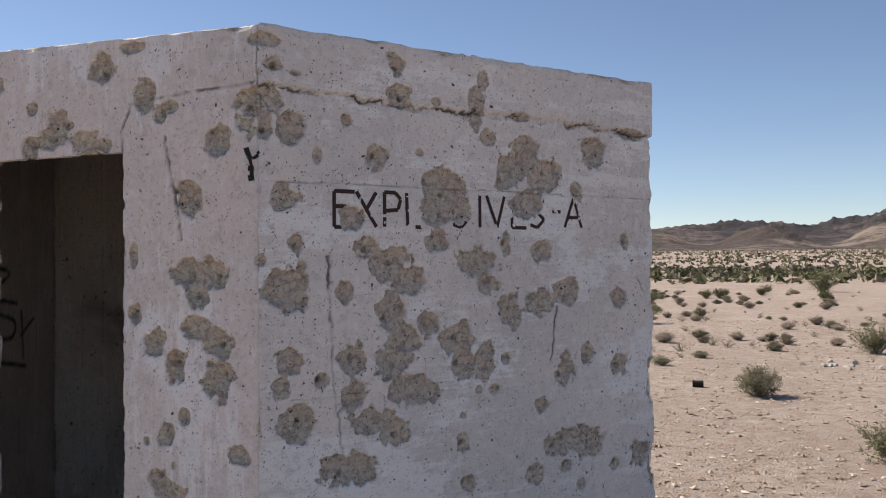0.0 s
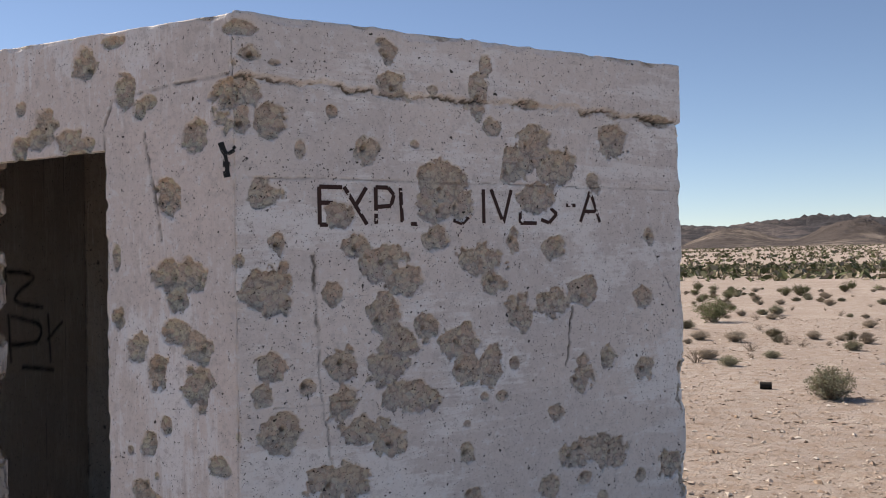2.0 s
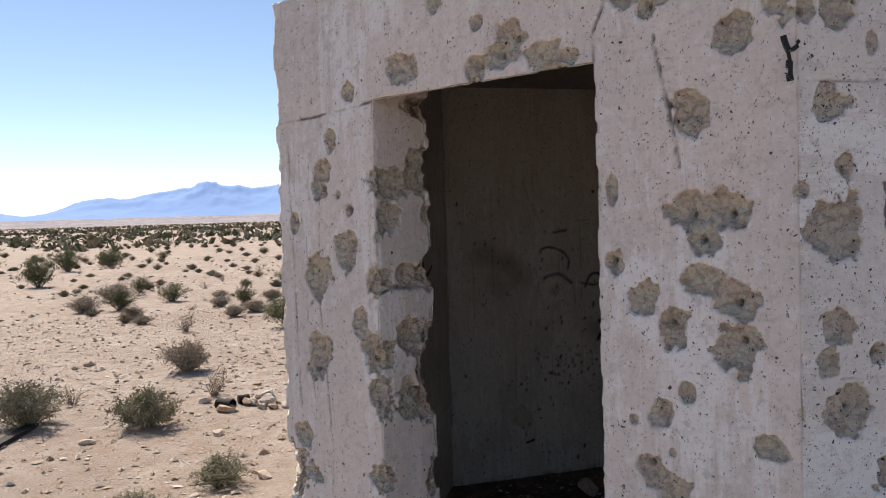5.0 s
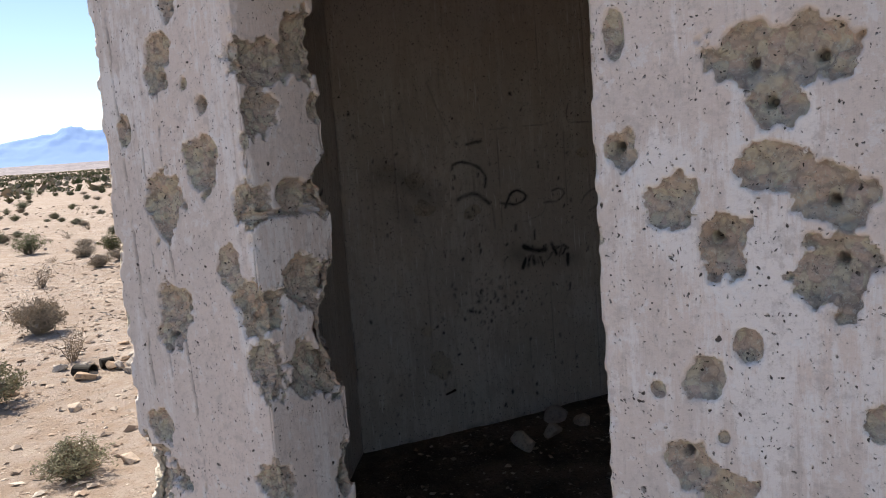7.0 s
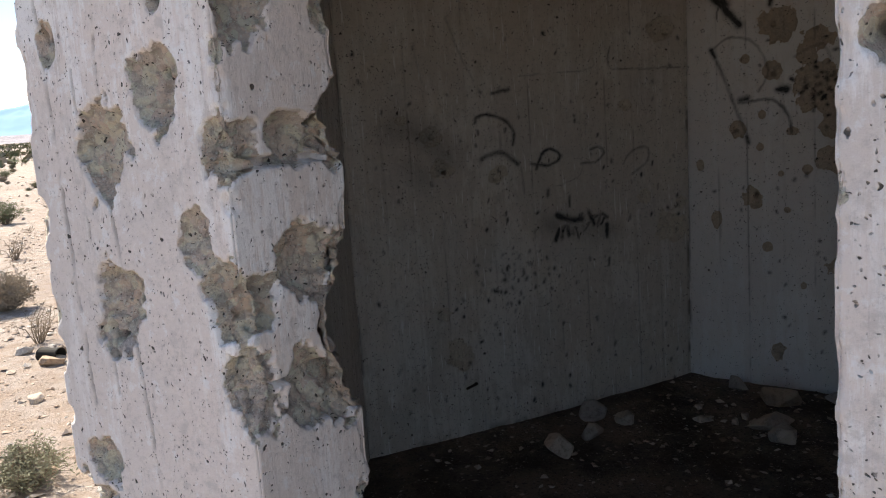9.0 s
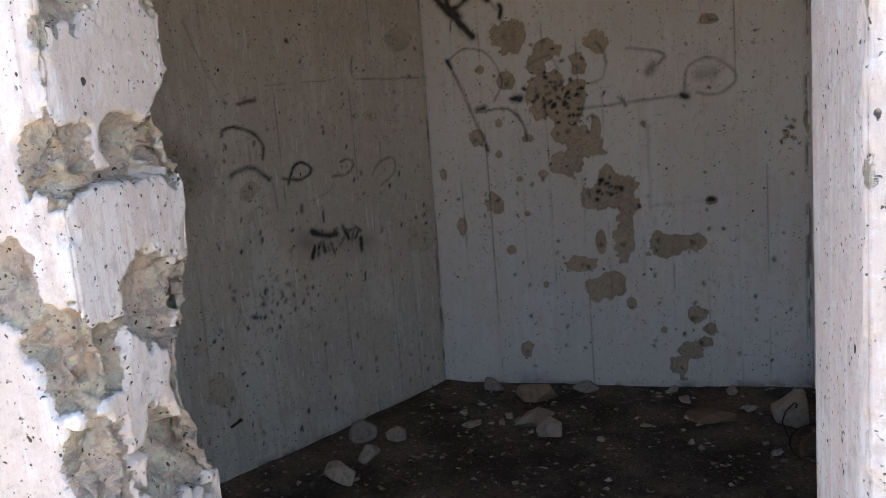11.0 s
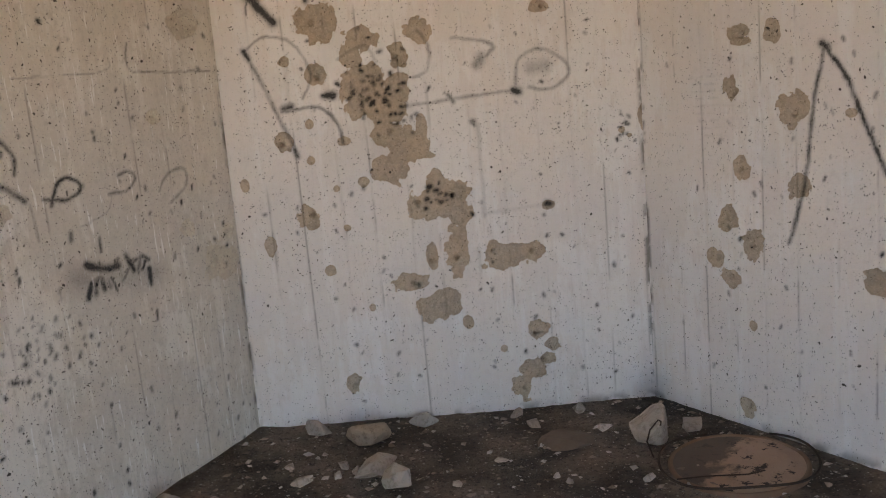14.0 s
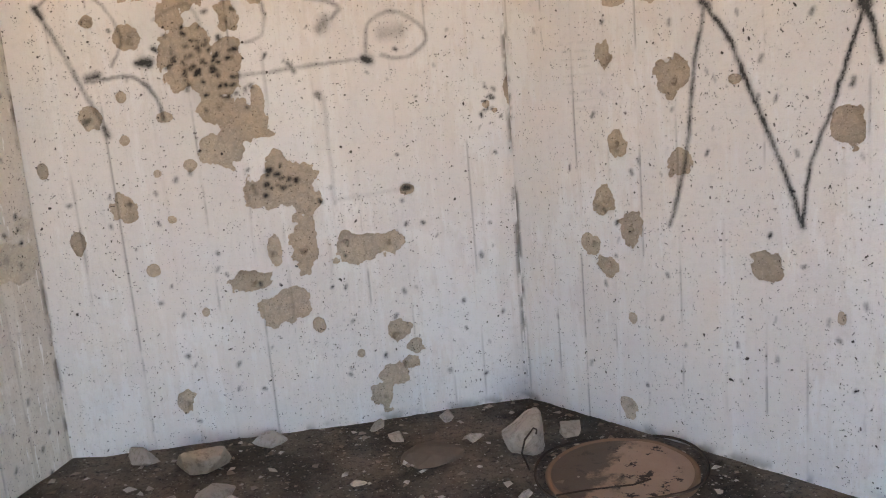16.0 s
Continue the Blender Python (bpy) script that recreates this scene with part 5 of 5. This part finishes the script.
bm = stone_bmesh((0.13, 0.11, 0.030), 377, 40)
mound = part("dirt_mound", bm, simple("brown_loose_dirt", (0.16, 0.11, 0.08), (0.24, 0.175, 0.13), 40), None, "small mound of brown dirt on the floor")
mound.matrix_world = pose(0.417, 1.18, floor_z(0.417, 1.18) - 0.012)
tagged(mound, category="dirt")


def scatter(name, count, spots, sizes, material, seed, label, kind_name, on_ground=True):
    """Loose grit as one mesh of small angular pieces."""
    rs = np.random.RandomState(seed)
    base = np.array([(1, 0, 0), (-1, 0, 0), (0, 1, 0), (0, -1, 0), (0, 0, 1), (0, 0, -0.6)], float)
    tri = np.array([(0, 2, 4), (2, 1, 4), (1, 3, 4), (3, 0, 4), (2, 0, 5), (1, 2, 5), (3, 1, 5), (0, 3, 5)])
    xy = spots(rs, count)
    s = sizes[0] * (sizes[1] / sizes[0]) ** (rs.rand(count) ** 2.2)
    z = ground_height(np.c_[xy, np.zeros(count)]) if on_ground else floor_z(xy[:, 0], xy[:, 1]) + 0.004
    ang = rs.uniform(0, 2 * np.pi, count)
    jit = base[None] * rs.uniform(0.55, 1.25, (count, 6, 3)) * np.array((1, 0.75, 0.36)) + rs.normal(0, 0.10, (count, 6, 3))
    jit = jit * s[:, None, None]
    c, sn = np.cos(ang)[:, None], np.sin(ang)[:, None]
    v = np.stack([jit[..., 0] * c - jit[..., 1] * sn + xy[:, :1], jit[..., 0] * sn + jit[..., 1] * c + xy[:, 1:], jit[..., 2] + z[:, None] + 0.2 * s[:, None]], -1)
    f = (tri[None] + (np.arange(count) * 6)[:, None, None]).reshape(-1, 3)
    me = bpy.data.meshes.new(name)
    me.from_pydata(v.reshape(-1, 3).tolist(), [], f.tolist())
    me.materials.append(material)
    return tagged(new(name, me), label, kind_name, kind="stuff")


def inside_spots(rs, n):
    p = rs.uniform(-1.6, 1.6, (n * 4, 2))
    wall = np.max(np.stack([p @ normal_of(d)[:2] - INNER[d] for d in INNER], 1), 1)
    return p[(wall < -0.02)][:n]


def sector(az0, az1, r0, r1):
    def spots(rs, n):
        a, r = np.radians(rs.uniform(az0, az1, n)), np.sqrt(rs.uniform(r0 ** 2, r1 ** 2, n))
        return np.stack([r * np.cos(a), r * np.sin(a)], 1)
    return spots


def field(x0, x1, y0, y1):
    def spots(rs, n):
        y = y0 + (y1 - y0) * rs.rand(n) ** 1.5
        return np.stack([rs.uniform(x0, x1, n), y], 1)
    return spots


def grit_material():
    m = Nodes("mixed_gravel", 0.92)
    isl = m.tree.nodes.new("ShaderNodeNewGeometry").outputs["Random Per Island"]
    return m.done(m.ramp(isl, (0.0, (0.20, 0.145, 0.11)), (0.4, (0.37, 0.28, 0.22)), (0.75, (0.50, 0.42, 0.35)), (1.0, (0.62, 0.56, 0.50))))


GRIT = grit_material()
scatter("floor_grit", 4200, inside_spots, (0.003, 0.024), GRIT, 11, "pale grit and chips on the dirt floor", "grit", False)
scatter("gravel_west", 13000, sector(138, 205, 2.4, 14), (0.007, 0.052), GRIT, 12, "stony gravel on the sand", "gravel")
scatter("gravel_north", 14000, field(-1.0, 6.0, 2.1, 22), (0.007, 0.045), GRIT, 13, "stony gravel on the sand", "gravel")
scatter("gravel_plain", 4200, sector(138, 205, 13, 40), (0.02, 0.11), GRIT, 14, "stony gravel on the far sand", "gravel")

rnd = random.Random(9)
for k in range(26):
    x, y = -4.75 + rnd.gauss(0, 0.40), 0.75 + rnd.gauss(0, 0.40)
    s = rnd.uniform(0.05, 0.13)
    stone("pile_stone", x, y, ground_z(x, y) - 0.01, (s, s * 0.75, s * 0.55), 500 + k, ROCK_GREY if k % 3 else ROCK_BROWN, "pale angular stone of a low rubble pile", rnd.uniform(0, 360), "rubble pile on the sand")
for k in range(34):
    az, r = radians(rnd.uniform(140, 200)), rnd.uniform(2.8, 8.5)
    x, y = r * math.cos(az), r * math.sin(az)
    s = rnd.uniform(0.035, 0.10)
    stone("ground_stone", x, y, ground_z(x, y) - 0.01, (s, s * 0.8, s * 0.5), 600 + k, ROCK_BROWN if k % 2 else ROCK_PALE, "weathered stone lying on the sand", rnd.uniform(0, 360), "stones on the sand")
for k in range(16):
    x, y = 3.15 + rnd.gauss(0, 0.3), 11.1 + rnd.gauss(0, 0.25)
    s = rnd.uniform(0.05, 0.12)
    stone("pile_stone", x, y, ground_z(x, y) - 0.01, (s, s * 0.75, s * 0.55), 700 + k, ROCK_GREY, "pale angular stone of a far rubble pile", rnd.uniform(0, 360), "far rubble pile on the sand")
for k in range(16):
    x, y = rnd.uniform(0.4, 4.2), rnd.uniform(2.6, 12)
    s = rnd.uniform(0.025, 0.06)
    stone("ground_stone", x, y, ground_z(x, y) - 0.01, (s, s * 0.8, s * 0.5), 740 + k, ROCK_BROWN, "weathered stone lying on the sand", rnd.uniform(0, 360), "stones on the sand")


# ---------------------------------------------------------------- small things
def can(x, y, turn, r, h, label):
    """A burnt tin can on its side, with rims and an open end."""
    root = new("tin_can")
    bm = bmesh.new()
    prof = [(0.0, r * 0.92), (0.0, r), (0.006, r * 1.04), (0.012, r), (h * 0.5, r * 0.96), (h - 0.012, r), (h - 0.006, r * 1.04), (h, r), (h, r * 0.9), (0.02, r * 0.88)]
    rings = []
    for px, pr in prof:
        rings.append([bm.verts.new((px - h / 2, pr * math.cos(a * math.pi / 10), pr * math.sin(a * math.pi / 10) * 0.88 + r * 0.9)) for a in range(20)])
    for a, b in zip(rings[:-1], rings[1:]):
        for i in range(20):
            bm.faces.new((a[i], a[i - 19], b[i - 19], b[i]))
    bm.faces.new(rings[0][::-1])
    part("can_body", bm, CHAR, root)
    root.matrix_world = pose(x, y, ground_z(x, y), 0, 0, turn)
    return tagged(root, label, "can", "burnt cans on the sand")


can(-4.95, 0.36, 20, 0.055, 0.16, "charred black tin can lying beside a rubble pile")
can(-5.05, 0.62, 70, 0.045, 0.10, "small charred black tin can on the rubble")
can(1.28, 7.86, 10, 0.05, 0.14, "charred black tin can lying on open sand")


def burnt_plank():
    bm = bmesh.new()
    bmesh.ops.create_cube(bm, size=1)
    for v in bm.verts:
        v.co = Vector((v.co.x * 0.75, v.co.y * 0.09, v.co.z * 0.035))
    bmesh.ops.subdivide_edges(bm, edges=bm.edges[:], cuts=6, use_grid_fill=True)
    for v in bm.verts:
        v.co += Vector((0.02, 0.012, 0.008)) * noise.noise(v.co * 9)
        v.co.z += 0.02
    ob = part("burnt_plank", bm, CHAR, None, "charred black plank lying on the sand")
    ob.matrix_world = pose(-5.45, -1.30, ground_z(-5.45, -1.3), 0, 0, -45)
    tagged(ob, category="plank")


burnt_plank()


def drum_lid():
    """A rusted steel drum lid with a rolled rim and a shallow raised ring, half buried in dirt."""
    root = new("drum_lid")

    def ring_mesh(prof, middle):
        bm = bmesh.new()
        rings = []
        for r, z in prof:
            rings.append([bm.verts.new((r * math.cos(a * math.pi / 28), r * math.sin(a * math.pi / 28), z + 0.003 * noise.noise(Vector((r * 9, math.cos(a * math.pi / 28) * 2, math.sin(a * math.pi / 28) * 2))))) for a in range(56)])
        if middle:
            top = bm.verts.new((0, 0, prof[0][1]))
            for i in range(56):
                bm.faces.new((top, rings[0][i], rings[0][i - 55]))
        for a, b in zip(rings[:-1], rings[1:]):
            for i in range(56):
                bm.faces.new((a[i], b[i], b[i - 55], a[i - 55]))
        for f in bm.faces:
            f.smooth = True
        return bm

    part("lid_plate", ring_mesh([(0.10, 0.014), (0.17, 0.014), (0.185, 0.018), (0.20, 0.014), (0.238, 0.013)], True), LID, root, "flaking rust-pink plate")
    part("rolled_rim", ring_mesh([(0.237, 0.012), (0.243, 0.016), (0.250, 0.018), (0.257, 0.012), (0.256, -0.006)], False), RUST, root, "dark rusted rolled rim")
    root.matrix_world = pose(1.0, 0.80, -0.042, 1.0, -1.0, -35)
    tagged(root, "rusted round steel drum lid lying on the dirt floor", "drum lid")


drum_lid()


def wire(name, pts, radius, material, label):
    cu = bpy.data.curves.new(name, "CURVE")
    cu.dimensions = "3D"
    cu.bevel_depth, cu.bevel_resolution = radius, 2
    sp = cu.splines.new("POLY")
    sp.points.add(len(pts) - 1)
    for q, p in zip(sp.points, pts):
        q.co = (*p, 1)
    tmp = bpy.data.objects.new(name, cu)
    scene.collection.objects.link(tmp)
    me = bpy.data.meshes.new_from_object(tmp.evaluated_get(bpy.context.evaluated_depsgraph_get()))
    bpy.data.objects.remove(tmp)
    me.materials.clear()
    me.materials.append(material)
    return tagged(new(name, me), label, "wire")


hoop = []
for k in range(60):
    a = radians(95 + k * 5.2)
    w = 1 + 0.06 * math.sin(a * 2.3)
    hoop.append((0.995 + 0.278 * w * math.cos(a), 0.805 + 0.270 * w * math.sin(a), -0.022 + 0.010 * (1 + math.sin(a * 3.1))))
wire("wire_hoop", hoop, 0.005, WIRE, "rusty wire hoop lying round the drum lid")
wire("wire_scrap", [(0.72, 0.945, -0.04), (0.695, 0.94, 0.03), (0.71, 0.945, 0.075), (0.745, 0.95, 0.11), (0.755, 0.945, 0.105), (0.75, 0.94, 0.09)], 0.0035, WIRE, "bent rusty wire leaning on a pale stone")
wire("wire_twig", [(0.74, 0.72, -0.028), (0.84, 0.70, -0.018), (0.99, 0.68, -0.018), (1.06, 0.70, -0.02)], 0.003, WIRE, "thin rusty wire across the drum lid")


def wall_nail():
    """A bent nail that sticks out of the left inner wall."""
    n = normal_of(150)
    p = on_face(INNER, 150, 0.36, 0.205)
    pts = [p + n * 0.01, p - n * 0.012, p - n * 0.02 + np.array((-0.03, -0.05, -0.012)) * 1.0]
    wire("bent_nail", [tuple(q) for q in pts], 0.006, WIRE, "bent black nail sticking out of the wall")


wall_nail()


# ---------------------------------------------------------------- the sign: hand-painted letters, worn where the wall is shot away
def sign_stroke(bm, pts, width, seed):
    """A brush stroke along pts (along the wall, height), laid on the worn wall; lost where the face is gone."""
    n = N_R
    t = np.array((-n[1], n[0], 0.0))
    step = 0.005
    for (a, b), (c, d) in zip(pts[:-1], pts[1:]):
        ln = math.hypot(c - a, d - b)
        k = max(2, int(ln / step))
        ax, ay = (c - a) / ln, (d - b) / ln
        rows = np.linspace(0, 1, k + 1)
        cols = np.linspace(-1, 1, 4) * width
        uu = a + (c - a) * rows[:, None] - ay * cols
        zz = b + (d - b) * rows[:, None] + ax * cols
        p = n * OUTER[-30] + t * uu[..., None] + np.array((0, 0, 1.0)) * zz[..., None]
        flat = p.reshape(-1, 3)
        q, bared = relief(flat, np.broadcast_to(n, flat.shape), RIGHT)
        q = q + n * 0.0016
        worn = fbm(flat, 45, 3, seed) + 0.35 * fbm(flat, 9, 2, seed + 1)
        keep = (bared < 0.35) & (worn < (0.37 if seed < 909 else 0.60))
        idx = [bm.verts.new(v) for v in q]
        for i in range(k):
            for j in range(3):
                ids = (i * 4 + j, (i + 1) * 4 + j, (i + 1) * 4 + j + 1, i * 4 + j + 1)
                if sum(keep[m] for m in ids) >= 3:
                    bm.faces.new([idx[m] for m in ids])
    for v in [v for v in bm.verts if not v.link_faces]:
        bm.verts.remove(v)


Z0, Z1 = 1.824, 1.952
ZM = (Z0 + Z1) / 2
LETTERS = [
    ("E", -0.732, 0.000, [[(0, Z1), (0, Z0)], [(0, Z1), (0.085, Z1)], [(0, ZM + 0.01), (0.05, ZM + 0.01)], [(0, Z0), (0.07, Z0)]]),
    ("X", -0.640, 0.002, [[(0, Z1), (0.085, Z0)], [(0.085, Z1), (0, Z0)]]),
    ("P", -0.519, 0.004, [[(0, Z1), (0, Z0)], [(0, Z1), (0.05, Z1), (0.072, Z1 - 0.025), (0.06, ZM), (0, ZM - 0.005)]]),
    ("L", -0.420, 0.005, [[(0, Z1), (0.005, Z0)], [(0.005, Z0), (0.07, Z0)]]),
    ("O", -0.335, 0.006, [[(0.045, Z1), (0.01, Z1 - 0.03), (0, ZM), (0.01, Z0 + 0.03), (0.045, Z0), (0.08, Z0 + 0.03), (0.09, ZM), (0.08, Z1 - 0.03), (0.045, Z1)]]),
    ("S", -0.200, 0.008, [[(0.08, Z1 - 0.015), (0.04, Z1), (0.005, Z1 - 0.03), (0.04, ZM), (0.08, Z0 + 0.035), (0.04, Z0), (0, Z0 + 0.012)]]),
    ("I", -0.063, 0.010, [[(0, Z1), (0, Z0)]]),
    ("V", -0.028, 0.011, [[(0, Z1), (0.055, Z0)], [(0.055, Z0), (0.095, Z1)]]),
    ("E", 0.108, 0.012, [[(0, Z1), (0, Z0)], [(0, Z1), (0.08, Z1)], [(0, ZM), (0.055, ZM)], [(0, Z0), (0.08, Z0)]]),
    ("S", 0.210, 0.014, [[(0.08, Z1 - 0.015), (0.04, Z1), (0.005, Z1 - 0.03), (0.04, ZM), (0.08, Z0 + 0.035), (0.04, Z0), (0, Z0 + 0.012)]]),
    ("-", 0.338, 0.016, [[(0, ZM + 0.005), (0.05, ZM + 0.005)]]),
    ("A", 0.412, 0.018, [[(0, Z0), (0.055, Z1)], [(0.055, Z1), (0.105, Z0)], [(0.02, ZM - 0.02), (0.085, ZM - 0.02)]]),
]
sign = tagged(new("painted_sign"), "worn dark brown hand-painted sign reading EXPLOSIVES-A on the wall", "sign")
for k, (ch, u, dz, strokes) in enumerate(LETTERS):
    bm = bmesh.new()
    for s in strokes:
        sign_stroke(bm, [(u + a, b + dz) for a, b in s], 0.0075, 900 + k)
    if not bm.faces:
        bm.free()
        continue
    part("letter", bm, LETTER, sign, f"painted letter {ch}" if ch != "-" else "painted dash")

mark = tagged(new("black_mark"), "black remains of a painted mark on the wall corner", "paint mark")
bm = bmesh.new()
for k, (pts, width) in enumerate((([(-1.066, 2.082), (-1.058, 2.058), (-1.050, 2.046)], 0.010), ([(-1.062, 2.066), (-1.046, 2.048), (-1.034, 2.052), (-1.022, 2.060)], 0.006),
                                  ([(-1.026, 2.064), (-1.018, 2.072)], 0.005), ([(-1.052, 2.044), (-1.047, 2.020)], 0.006), ([(-1.048, 2.022), (-1.050, 1.994), (-1.046, 1.972)], 0.011))):
    sign_stroke(bm, rounded(pts), width, 950 + k)
part("brush_stroke", bm, BLACK, mark)
